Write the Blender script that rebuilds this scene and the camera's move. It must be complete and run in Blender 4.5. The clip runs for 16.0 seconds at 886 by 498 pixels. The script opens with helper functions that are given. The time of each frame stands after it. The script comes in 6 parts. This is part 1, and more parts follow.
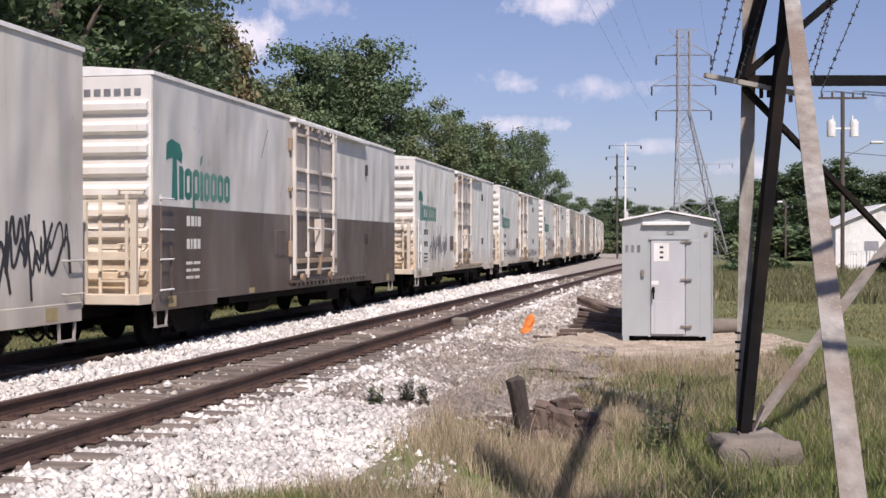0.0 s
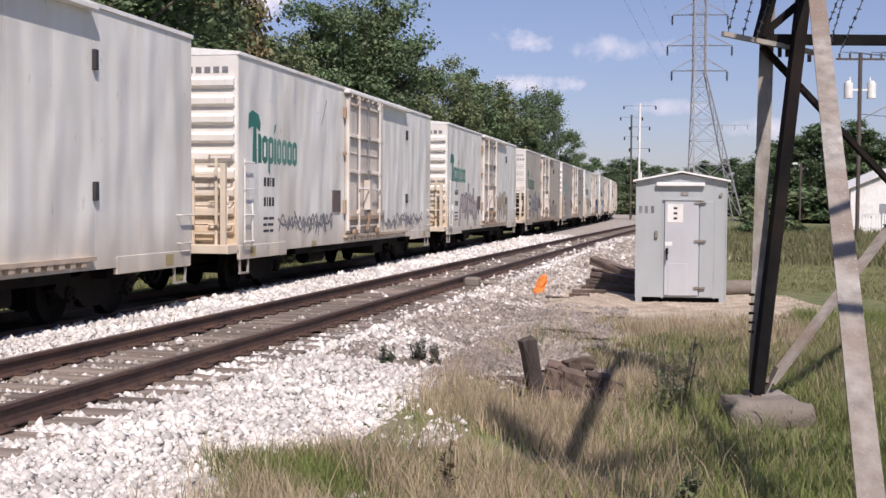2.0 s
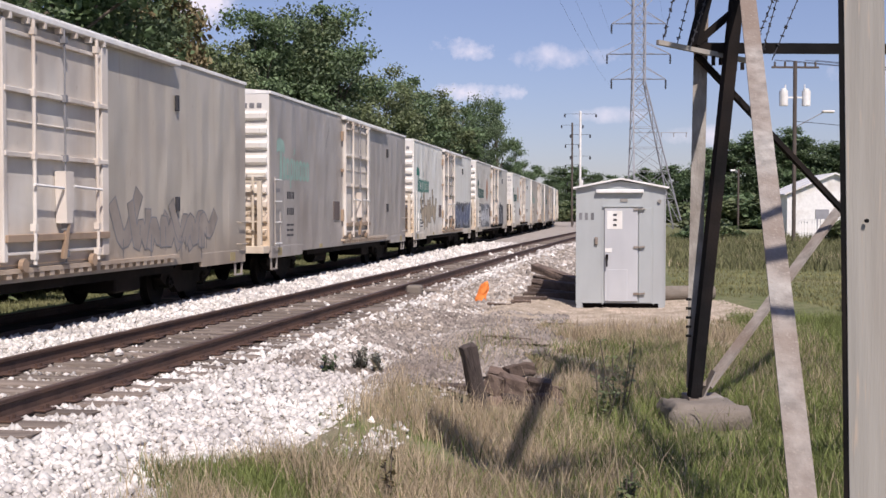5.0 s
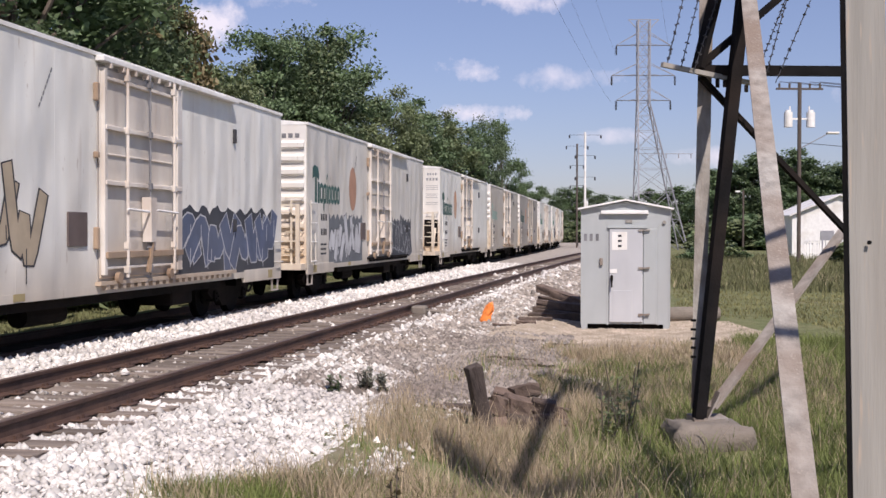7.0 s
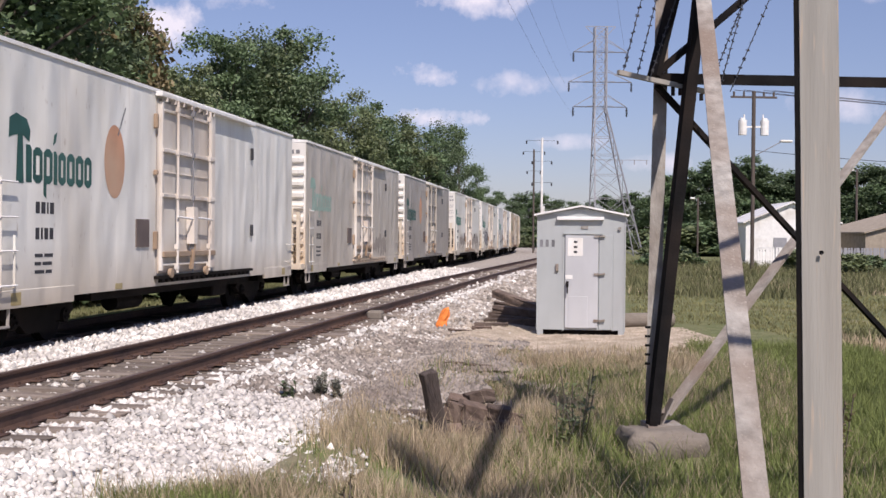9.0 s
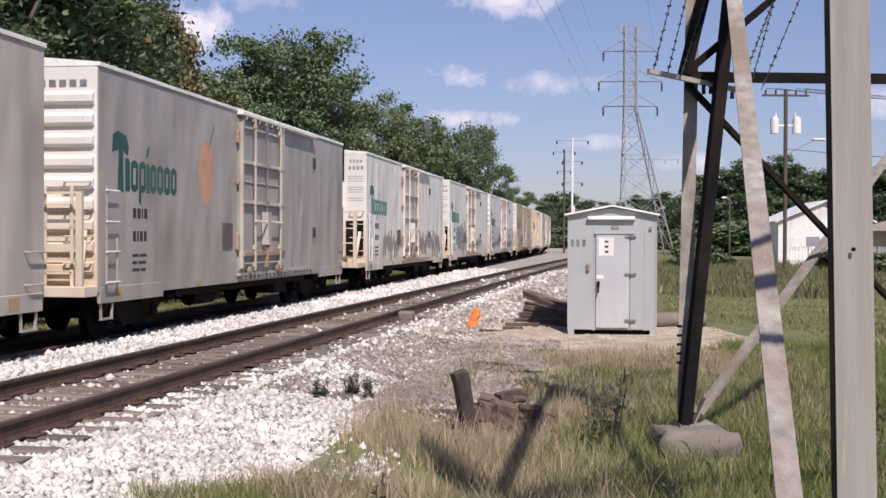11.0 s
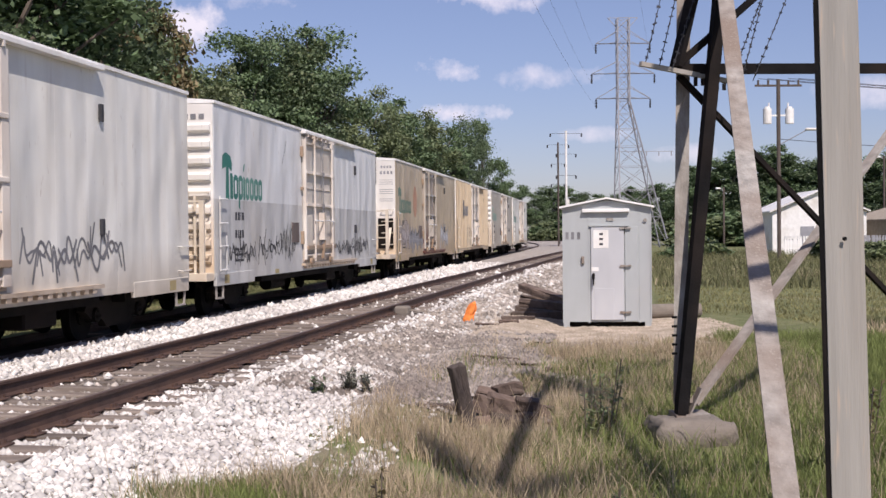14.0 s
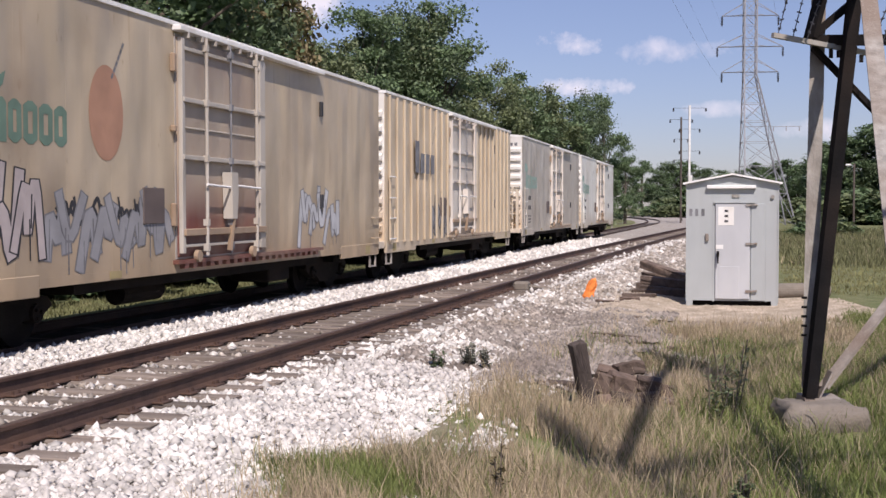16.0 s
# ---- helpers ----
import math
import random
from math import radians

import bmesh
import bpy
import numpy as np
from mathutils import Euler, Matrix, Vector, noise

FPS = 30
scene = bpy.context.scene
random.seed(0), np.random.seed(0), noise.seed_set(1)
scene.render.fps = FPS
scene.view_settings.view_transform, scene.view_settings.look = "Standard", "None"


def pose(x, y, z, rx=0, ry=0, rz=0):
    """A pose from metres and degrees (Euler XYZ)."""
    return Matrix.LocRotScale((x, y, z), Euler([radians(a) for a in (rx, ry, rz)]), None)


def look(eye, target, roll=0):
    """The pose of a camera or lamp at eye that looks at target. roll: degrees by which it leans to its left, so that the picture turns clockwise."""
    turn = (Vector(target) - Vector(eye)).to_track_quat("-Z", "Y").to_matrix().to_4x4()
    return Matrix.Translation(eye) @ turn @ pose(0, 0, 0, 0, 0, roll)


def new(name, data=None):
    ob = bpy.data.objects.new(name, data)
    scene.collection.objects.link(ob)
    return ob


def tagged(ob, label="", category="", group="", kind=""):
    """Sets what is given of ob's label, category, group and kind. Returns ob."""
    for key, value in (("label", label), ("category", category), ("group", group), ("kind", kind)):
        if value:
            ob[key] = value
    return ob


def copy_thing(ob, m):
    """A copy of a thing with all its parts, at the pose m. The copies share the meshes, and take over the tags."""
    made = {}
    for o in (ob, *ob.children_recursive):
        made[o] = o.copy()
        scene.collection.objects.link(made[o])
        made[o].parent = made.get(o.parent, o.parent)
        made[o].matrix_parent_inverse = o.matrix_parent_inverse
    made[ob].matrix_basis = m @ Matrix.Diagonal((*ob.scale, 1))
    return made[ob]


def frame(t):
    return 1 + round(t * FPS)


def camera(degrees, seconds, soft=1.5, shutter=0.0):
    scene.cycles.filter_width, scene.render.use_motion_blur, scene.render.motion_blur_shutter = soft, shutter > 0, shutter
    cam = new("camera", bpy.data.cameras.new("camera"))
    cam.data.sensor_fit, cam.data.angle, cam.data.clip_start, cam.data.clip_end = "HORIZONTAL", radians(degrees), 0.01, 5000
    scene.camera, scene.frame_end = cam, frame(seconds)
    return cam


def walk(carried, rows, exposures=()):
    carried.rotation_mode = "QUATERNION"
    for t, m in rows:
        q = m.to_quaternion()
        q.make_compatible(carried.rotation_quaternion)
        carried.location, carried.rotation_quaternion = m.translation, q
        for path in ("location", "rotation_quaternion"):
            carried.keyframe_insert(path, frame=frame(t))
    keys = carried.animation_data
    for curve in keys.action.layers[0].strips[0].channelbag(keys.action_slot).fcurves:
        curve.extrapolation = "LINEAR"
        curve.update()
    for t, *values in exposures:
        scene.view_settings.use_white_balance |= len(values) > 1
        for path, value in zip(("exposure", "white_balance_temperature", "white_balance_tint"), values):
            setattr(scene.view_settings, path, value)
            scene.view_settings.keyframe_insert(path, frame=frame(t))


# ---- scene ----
cam = camera(40.72, 16.0)
PATH = [
    (0.0, pose(-0.000, 0.000, 1.850, 89.76, 0.03, 0.00)),
    (0.5, pose(-0.005, -0.004, 1.834, 89.18, 0.11, 0.04)),
    (1.0, pose(-0.000, 0.024, 1.839, 88.89, 0.03, 0.53)),
    (1.5, pose(-0.004, -0.019, 1.831, 88.44, -0.29, 0.71)),
    (2.0, pose(0.000, 0.062, 1.843, 87.82, -0.40, 0.62)),
    (2.5, pose(0.013, 0.084, 1.829, 87.59, -0.31, 0.08)),
    (3.0, pose(0.017, 0.074, 1.826, 87.27, -0.15, 0.14)),
    (3.5, pose(0.013, 0.032, 1.820, 87.99, 0.23, 0.19)),
    (4.0, pose(0.012, 0.034, 1.828, 87.48, -0.10, -1.04)),
    (4.5, pose(0.020, 0.072, 1.830, 87.71, -0.26, -2.31)),
    (4.7, pose(0.024, 0.032, 1.835, 87.96, -0.01, -2.13)),
    (6.8, pose(0.034, 0.009, 1.840, 88.83, -0.23, -1.96)),
    (7.0, pose(0.019, -0.027, 1.839, 89.22, -0.11, -1.89)),
    (7.5, pose(0.035, -0.004, 1.844, 89.62, -0.19, -1.33)),
    (8.0, pose(0.006, -0.051, 1.835, 89.48, -0.11, -1.84)),
    (8.5, pose(0.022, -0.012, 1.845, 89.26, -0.47, -2.95)),
    (9.0, pose(0.031, 0.006, 1.852, 89.44, -0.51, -3.96)),
    (9.2, pose(0.003, -0.005, 1.817, 89.49, -0.43, -3.29)),
    (11.3, pose(0.028, -0.034, 1.845, 89.48, -0.22, -2.33)),
    (11.5, pose(0.022, -0.068, 1.847, 89.55, -0.22, -2.22)),
    (12.0, pose(0.034, -0.016, 1.863, 89.40, -0.36, -3.31)),
    (12.5, pose(0.028, -0.041, 1.852, 89.47, -0.09, -3.68)),
    (13.0, pose(0.039, -0.012, 1.857, 89.33, 0.02, -3.70)),
    (13.5, pose(0.041, -0.027, 1.841, 89.16, 0.02, -3.59)),
    (14.0, pose(0.020, -0.077, 1.844, 89.21, 0.55, -2.75)),
    (14.5, pose(0.026, -0.044, 1.831, 88.79, 0.27, -1.78)),
    (15.0, pose(-0.001, -0.018, 1.847, 87.79, 0.24, 0.52)),
    (15.5, pose(-0.022, -0.022, 1.840, 87.82, 0.31, 2.40)),
    (16.0, pose(-0.001, 0.028, 1.846, 88.03, 0.04, 2.96)),
]
walk(cam, PATH, [(0.0, 0.11, 6620, 20), (16.0, 0.11, 6620, 20)])

# ---- world, sun ----
SUN_HEADING, SUN_HEIGHT = -16.0, 50.0      # the way the light travels, clockwise from +y, and its height
world = bpy.data.worlds.new("world")
scene.world = world
world.use_nodes = True
wn, wl = world.node_tree.nodes, world.node_tree.links
wn.clear()


def wnode(kind, **kw):
    n = wn.new(kind)
    for k, v in kw.items():
        if k == "operation":
            n.operation = v
    return n


def wmath(op, a, b=None):
    n = wnode("ShaderNodeMath", operation=op)
    for i, v in enumerate((a, b)):
        if v is None:
            continue
        if isinstance(v, (int, float)):
            n.inputs[i].default_value = v
        else:
            wl.new(v, n.inputs[i])
    return n.outputs[0]


sky = wn.new("ShaderNodeTexSky")
sky.sky_type, sky.sun_disc = "NISHITA", False
sky.sun_elevation, sky.sun_rotation = radians(SUN_HEIGHT), radians(SUN_HEADING + 180)
sky.air_density, sky.dust_density, sky.ozone_density = 1.0, 0.35, 2.2
coord = wn.new("ShaderNodeTexCoord")
sep = wn.new("ShaderNodeSeparateXYZ")
wl.new(coord.outputs["Generated"], sep.inputs[0])
azimuth = wmath("ARCTAN2", sep.outputs[0], sep.outputs[1])
height = wmath("ARCSINE", sep.outputs[2])
puff = wn.new("ShaderNodeTexNoise")
puff.inputs["Scale"].default_value, puff.inputs["Detail"].default_value, puff.inputs["Roughness"].default_value = 26, 7, 0.62
wl.new(coord.outputs["Generated"], puff.inputs["Vector"])
rag = wmath("MULTIPLY", wmath("SUBTRACT", puff.outputs[0], 0.52), 5.0)
cover = None
# azimuth, height, half width, half height (degrees), weight
for az, el, hw, hh, weight in ((3.0, 7.7, 1.6, 0.75, 0.75), (3.9, 5.7, 2.0, 0.6, 0.8), (7.9, 7.3, 2.3, 0.7, 0.45), (-6.0, 11.4, 2.4, 0.9, 0.5),
                               (5.6, 11.3, 2.6, 0.9, 0.75), (-9.2, 10.0, 1.5, 1.3, 0.85), (14.0, 3.6, 2.0, 0.5, 0.4), (22.0, 6.2, 2.6, 0.8, 0.4), (10.0, 4.6, 1.8, 0.4, 0.35), (25.0, 12.0, 4.0, 1.2, 0.4)):
    da = wmath("DIVIDE", wmath("SUBTRACT", azimuth, radians(az)), radians(hw))
    de = wmath("DIVIDE", wmath("SUBTRACT", height, radians(el)), radians(hh))
    d2 = wmath("ADD", wmath("MULTIPLY", da, da), wmath("MULTIPLY", de, de))
    blob = wmath("MULTIPLY", wmath("MAXIMUM", wmath("ADD", wmath("SUBTRACT", 1.0, d2), rag), 0.0), weight * 1.0)
    blob = wmath("MULTIPLY", wmath("MINIMUM", blob, 1.0), wmath("LESS_THAN", d2, 3.5))
    cover = blob if cover is None else wmath("MAXIMUM", cover, blob)
mix = wn.new("ShaderNodeMix")
mix.data_type = "RGBA"
wl.new(wmath("MULTIPLY", wmath("MINIMUM", cover, 1.0), 0.9), mix.inputs[0])
haze = wn.new("ShaderNodeMix")
haze.data_type, haze.blend_type = "RGBA", "MULTIPLY"
haze.inputs[0].default_value = 1.0
low = wn.new("ShaderNodeMapRange")
for i, v in ((1, 0.0), (2, 0.2)):
    low.inputs[i].default_value = v
wl.new(height, low.inputs[0])
tint = wn.new("ShaderNodeMix")
tint.data_type = "RGBA"
tint.inputs[6].default_value, tint.inputs[7].default_value = (0.70, 0.72, 0.92, 1), (0.97, 0.91, 1.03, 1)
wl.new(low.outputs[0], tint.inputs[0])
wl.new(tint.outputs[2], haze.inputs[7])
wl.new(sky.outputs[0], haze.inputs[6])
wl.new(haze.outputs[2], mix.inputs[6])
mix.inputs[7].default_value = (9.6, 9.4, 10.2, 1)
back = wn.new("ShaderNodeBackground")
back.inputs[1].default_value = 0.09
wl.new(mix.outputs[2], back.inputs[0])
wout = wn.new("ShaderNodeOutputWorld")
wl.new(back.outputs[0], wout.inputs[0])

sun = new("sun", bpy.data.lights.new("sun", "SUN"))
sun.data.energy, sun.data.angle, sun.data.color = 4.4, radians(0.6), (1.0, 0.955, 0.87)
sh, se = radians(SUN_HEADING), radians(SUN_HEIGHT)
travel = Vector((math.sin(sh) * math.cos(se), math.cos(sh) * math.cos(se), -math.sin(se)))
sun.matrix_world = look((0, 0, 60), Vector((0, 0, 60)) + travel)


# ---- materials ----
def material(name, colour, rough=0.8, metal=0.0, vary=0.25, scale=6.0, stretch=(1, 1, 1), second=None, patch=0.8, bump=0.15, bump_scale=40.0,
             island=0.0, obj_random=0.0, leafy=0.0, spots=None):
    """Two scales of colour variation, fine relief; second: the colour of stains."""
    m = bpy.data.materials.new(name)
    m.use_nodes = True
    n, l = m.node_tree.nodes, m.node_tree.links
    b = n["Principled BSDF"]
    b.inputs["Roughness"].default_value, b.inputs["Metallic"].default_value = rough, metal
    tc = n.new("ShaderNodeTexCoord")
    mp = n.new("ShaderNodeMapping")
    mp.inputs["Scale"].default_value = stretch
    l.new(tc.outputs["Object"], mp.inputs[0])

    def tex(sc, det=4.0):
        t = n.new("ShaderNodeTexNoise")
        t.inputs["Scale"].default_value, t.inputs["Detail"].default_value = sc, det
        l.new(mp.outputs[0], t.inputs["Vector"])
        return t.outputs[0]

    def ramp(v, a, b_):
        r = n.new("ShaderNodeMapRange")
        r.inputs[1].default_value, r.inputs[2].default_value = a, b_
        l.new(v, r.inputs[0])
        return r.outputs[0]

    def blend(f, a, b_, how="MIX"):
        x = n.new("ShaderNodeMix")
        x.data_type, x.blend_type = "RGBA", how
        for i, v in ((0, f), (6, a), (7, b_)):
            if isinstance(v, bpy.types.NodeSocket):
                l.new(v, x.inputs[i])
            elif i == 0:
                x.inputs[i].default_value = v
            else:
                x.inputs[i].default_value = (*v[:3], 1)
        return x.outputs[2]

    dark = tuple(c * (1 - vary) for c in colour)
    light = tuple(min(1, c * (1 + vary)) for c in colour)
    col = blend(ramp(tex(scale), 0.3, 0.7), dark, light)
    if second:
        col = blend(ramp(tex(scale * 0.17, 6.0), patch - 0.22, patch + 0.1), col, second)
    if spots:
        col = blend(ramp(tex(scale * 5, 2.0), 0.6, 0.72), col, spots)
    if island or obj_random:
        g = n.new("ShaderNodeNewGeometry") if island else n.new("ShaderNodeObjectInfo")
        v = g.outputs["Random Per Island" if island else "Random"]
        amount = island or obj_random
        r = n.new("ShaderNodeMapRange")
        r.inputs[3].default_value, r.inputs[4].default_value = 1 - amount, 1 + amount
        l.new(v, r.inputs[0])
        h = n.new("ShaderNodeHueSaturation")
        l.new(col, h.inputs["Color"])
        l.new(r.outputs[0], h.inputs["Value"])
        col = h.outputs[0]
    l.new(col, b.inputs["Base Color"])
    if bump:
        bp = n.new("ShaderNodeBump")
        bp.inputs["Strength"].default_value, bp.inputs["Distance"].default_value = bump, 0.02
        l.new(tex(bump_scale, 5.0), bp.inputs["Height"])
        l.new(bp.outputs[0], b.inputs["Normal"])
    if leafy:
        tr = n.new("ShaderNodeBsdfTranslucent")
        l.new(col, tr.inputs[0])
        mx = n.new("ShaderNodeMixShader")
        mx.inputs[0].default_value = leafy
        l.new(b.outputs[0], mx.inputs[1])
        l.new(tr.outputs[0], mx.inputs[2])
        l.new(mx.outputs[0], n["Material Output"].inputs[0])
    return m


def car_paint(name, top, lower=None, split=2.2, grime=(0.36, 0.29, 0.2), dirt=0.35, streak=0.5, soft=0.008):
    """Weathered car paint: two tones, streaks that run down, grime that gathers in patches, rust."""
    m = bpy.data.materials.new(name)
    m.use_nodes = True
    n, l = m.node_tree.nodes, m.node_tree.links
    b = n["Principled BSDF"]
    b.inputs["Roughness"].default_value = 0.4
    tc = n.new("ShaderNodeTexCoord")

    def tex(sc, stretch, det=5.0):
        mp = n.new("ShaderNodeMapping")
        mp.inputs["Scale"].default_value = stretch
        l.new(tc.outputs["Object"], mp.inputs[0])
        t = n.new("ShaderNodeTexNoise")
        t.inputs["Scale"].default_value, t.inputs["Detail"].default_value = sc, det
        l.new(mp.outputs[0], t.inputs["Vector"])
        return t.outputs[0]

    def ramp(v, a, b_, lo=0.0, hi=1.0):
        r = n.new("ShaderNodeMapRange")
        for i, q in ((1, a), (2, b_), (3, lo), (4, hi)):
            r.inputs[i].default_value = q
        l.new(v, r.inputs[0])
        return r.outputs[0]

    def blend(f, a, b_):
        x = n.new("ShaderNodeMix")
        x.data_type = "RGBA"
        for i, v in ((0, f), (6, a), (7, b_)):
            if isinstance(v, bpy.types.NodeSocket):
                l.new(v, x.inputs[i])
            else:
                x.inputs[i].default_value = (*v[:3], 1) if i else v
        return x.outputs[2]

    col = blend(ramp(tex(1.6, (1, 1, 0.35)), 0.3, 0.7), tuple(c * 0.9 for c in top), top)
    if lower:
        sp = n.new("ShaderNodeSeparateXYZ")
        l.new(tc.outputs["Object"], sp.inputs[0])
        lw = blend(ramp(tex(2.0, (1, 1, 0.5)), 0.3, 0.7), tuple(c * 0.85 for c in lower), tuple(min(1, c * 1.15) for c in lower))
        col = blend(ramp(sp.outputs[2], split + soft, split - soft), col, lw)
    col = blend(ramp(tex(1.1, (1, 1.1, 0.4), 6.0), 0.42, 0.75, 0, streak * 0.75), col, tuple(0.5 * a + 0.5 * g for a, g in zip(top, grime)))
    col = blend(ramp(tex(2.2, (1, 1.2, 0.16)), 0.52, 0.85, 0, streak * 0.5), col, grime)
    col = blend(ramp(tex(3.0, (1, 1.8, 0.16), 6.0), 0.65, 0.80, 0, streak * 0.8), col, (0.30, 0.185, 0.10))
    col = blend(ramp(tex(0.55, (1, 1, 1), 7.0), 0.48, 0.8, 0, dirt * 2), col, grime)
    col = blend(ramp(tex(9.0, (1, 1, 0.4), 3.0), 0.68, 0.78, 0, 0.4), col, (0.24, 0.15, 0.09))
    col = blend(ramp(tex(0.9, (1, 1.3, 0.2), 4.0), 0.45, 0.8, 0, 0.4), col, tuple(0.45 * a + 0.45 * g for a, g in zip(top, grime)) if not lower else grime)
    l.new(col, b.inputs["Base Color"])
    bp = n.new("ShaderNodeBump")
    bp.inputs["Strength"].default_value, bp.inputs["Distance"].default_value = 0.9, 0.15
    l.new(tex(1.35, (1, 1, 0.42), 0.8), bp.inputs["Height"])
    l.new(bp.outputs[0], b.inputs["Normal"])
    return m


STONE = material("limestone_ballast", (0.69, 0.66, 0.615), 0.9, vary=0.2, scale=3, second=(0.50, 0.465, 0.435), patch=0.6, bump=0.4, bump_scale=60, island=0.34)
STONE_BED = material("ballast_bed", (0.40, 0.37, 0.335), 0.95, vary=0.35, scale=14, second=(0.3, 0.25, 0.21), patch=0.6, bump=1.0, bump_scale=26, spots=(0.2, 0.17, 0.15))
TIE_WOOD = material("weathered_tie", (0.165, 0.132, 0.108), 0.9, vary=0.35, scale=5, stretch=(0.6, 6, 6), second=(0.27, 0.225, 0.19), patch=0.58, bump=0.6, bump_scale=20, obj_random=0.3)
OLD_TIE = material("creosoted_timber", (0.085, 0.062, 0.052), 0.9, vary=0.4, scale=6, stretch=(1, 5, 5), second=(0.17, 0.125, 0.10), patch=0.55, bump=0.7, bump_scale=22, obj_random=0.3)
TIE_DARK = material("blackened_timber", (0.055, 0.042, 0.038), 0.9, vary=0.4, scale=6, stretch=(4, 4, 1), second=(0.12, 0.095, 0.08), patch=0.6, bump=0.7, bump_scale=22)
RAIL_STEEL = material("rusty_rail", (0.085, 0.052, 0.042), 0.65, 0.3, vary=0.25, scale=8, second=(0.14, 0.08, 0.055), patch=0.6, bump=0.3)
RAIL_TOP = material("rail_running_surface", (0.17, 0.12, 0.10), 0.5, 0.6, vary=0.2, scale=5)
SOIL = material("dry_grass_soil", (0.25, 0.2, 0.15), 0.95, vary=0.3, scale=9, second=(0.14, 0.17, 0.055), patch=0.55, bump=0.8, bump_scale=18)
STREWN = material("dirty_stones", (0.40, 0.355, 0.31), 0.95, vary=0.3, scale=3, second=(0.24, 0.2, 0.16), patch=0.6, bump=0.4, island=0.4)
PAD = material("tan_gravel_pad", (0.54, 0.45, 0.36), 0.95, vary=0.28, scale=16, second=(0.32, 0.27, 0.2), patch=0.56, bump=0.8, bump_scale=40, spots=(0.3, 0.24, 0.2))
SHADE_BED = material("shade_darkened_track_dirt", (0.05, 0.042, 0.037), 0.95, vary=0.35, scale=9, second=(0.09, 0.075, 0.062), patch=0.62, bump=0.9, bump_scale=24)
CINDER = material("oily_track_dirt", (0.10, 0.079, 0.065), 0.95, vary=0.35, scale=9, second=(0.19, 0.155, 0.125), patch=0.6, bump=0.9, bump_scale=24, spots=(0.34, 0.3, 0.26))
RUBBLE = material("grey_rubble", (0.33, 0.295, 0.262), 0.95, vary=0.4, scale=4, second=(0.2, 0.165, 0.14), patch=0.55, bump=0.5, island=0.5)
BRUSH = material("grey_green_brush", (0.23, 0.235, 0.19), 0.85, vary=0.3, scale=3, island=0.35, leafy=0.2, bump=0)
DRY = material("dry_grass", (0.46, 0.37, 0.25), 0.85, vary=0.25, scale=2, island=0.3, leafy=0.25, bump=0)
LANE = material("mown_grass", (0.235, 0.225, 0.10), 0.85, vary=0.3, scale=0.6, island=0.35, leafy=0.25, bump=0)
GREEN_FAR = material("meadow_green", (0.17, 0.172, 0.082), 0.85, vary=0.3, scale=0.6, island=0.4, leafy=0.25, bump=0)
GREEN = material("green_grass", (0.19, 0.228, 0.072), 0.8, vary=0.3, scale=1.5, island=0.4, leafy=0.3, bump=0)
LEAF = [material("leaf_" + k, c, 0.6, vary=0.3, scale=0.7, island=0.28, leafy=0.26, bump=0) for k, c in
        (("dark", (0.122, 0.172, 0.088)), ("mid", (0.138, 0.203, 0.098)), ("olive", (0.172, 0.21, 0.102)), ("rusty", (0.20, 0.16, 0.08)))]
OLD_BLOCK = material("rotting_brown_blocks", (0.12, 0.082, 0.064), 0.95, vary=0.4, scale=7, second=(0.2, 0.15, 0.12), patch=0.55, bump=0.7, bump_scale=25, obj_random=0.45)
BARK = material("bark", (0.13, 0.105, 0.085), 0.95, vary=0.3, scale=8, stretch=(1, 1, 0.3), bump=0.6)
SHED = material("grey_shed_paint", (0.40, 0.425, 0.425), 0.5, vary=0.06, scale=3, stretch=(1, 1, 0.4), second=(0.36, 0.355, 0.35), patch=0.7, bump=0.05)
SHED_DOOR = material("shed_door_paint", (0.49, 0.5, 0.515), 0.4, vary=0.05, scale=3, stretch=(1, 1, 0.4), second=(0.6, 0.6, 0.58), patch=0.66, bump=0.05)
WHITE = material("white_paint", (0.84, 0.83, 0.80), 0.5, vary=0.08, scale=4, second=(0.55, 0.5, 0.42), patch=0.72, bump=0.08)
# Near black: shade on the tower's dark members is in this colour.
DARK_STEEL = material("dark_and_shaded_steel", (0.010, 0.0095, 0.010), 0.9, 0.0, vary=0.3, scale=5, second=(0.04, 0.028, 0.022), patch=0.7, bump=0.2)
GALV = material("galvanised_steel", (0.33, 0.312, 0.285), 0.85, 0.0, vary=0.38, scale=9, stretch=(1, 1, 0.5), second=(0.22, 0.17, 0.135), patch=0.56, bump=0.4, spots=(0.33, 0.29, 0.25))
GALV_FAR = material("tower_steel", (0.31, 0.31, 0.33), 0.6, 0.2, vary=0.1, scale=2)
CONCRETE = material("weathered_concrete", (0.205, 0.18, 0.15), 0.95, vary=0.25, scale=6, second=(0.2, 0.17, 0.14), patch=0.58, bump=0.7, bump_scale=25)
# Grime taken down to near black to hold the shade under the cars.
UNDER = material("underframe_grime_and_shade", (0.010, 0.009, 0.008), 0.95, vary=0.4, scale=4, second=(0.024, 0.018, 0.015), patch=0.62, bump=0.3)
TIMBER_POLE = material("grey_pole_steel", (0.30, 0.292, 0.27), 0.8, vary=0.2, scale=5, stretch=(2, 2, 0.12), second=(0.36, 0.31, 0.26), patch=0.55, bump=0.3, spots=(0.4, 0.33, 0.27))
# Specular cut so the shade-darkened steel and underframe stay black in sun.
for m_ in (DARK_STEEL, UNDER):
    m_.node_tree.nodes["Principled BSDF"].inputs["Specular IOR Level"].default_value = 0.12
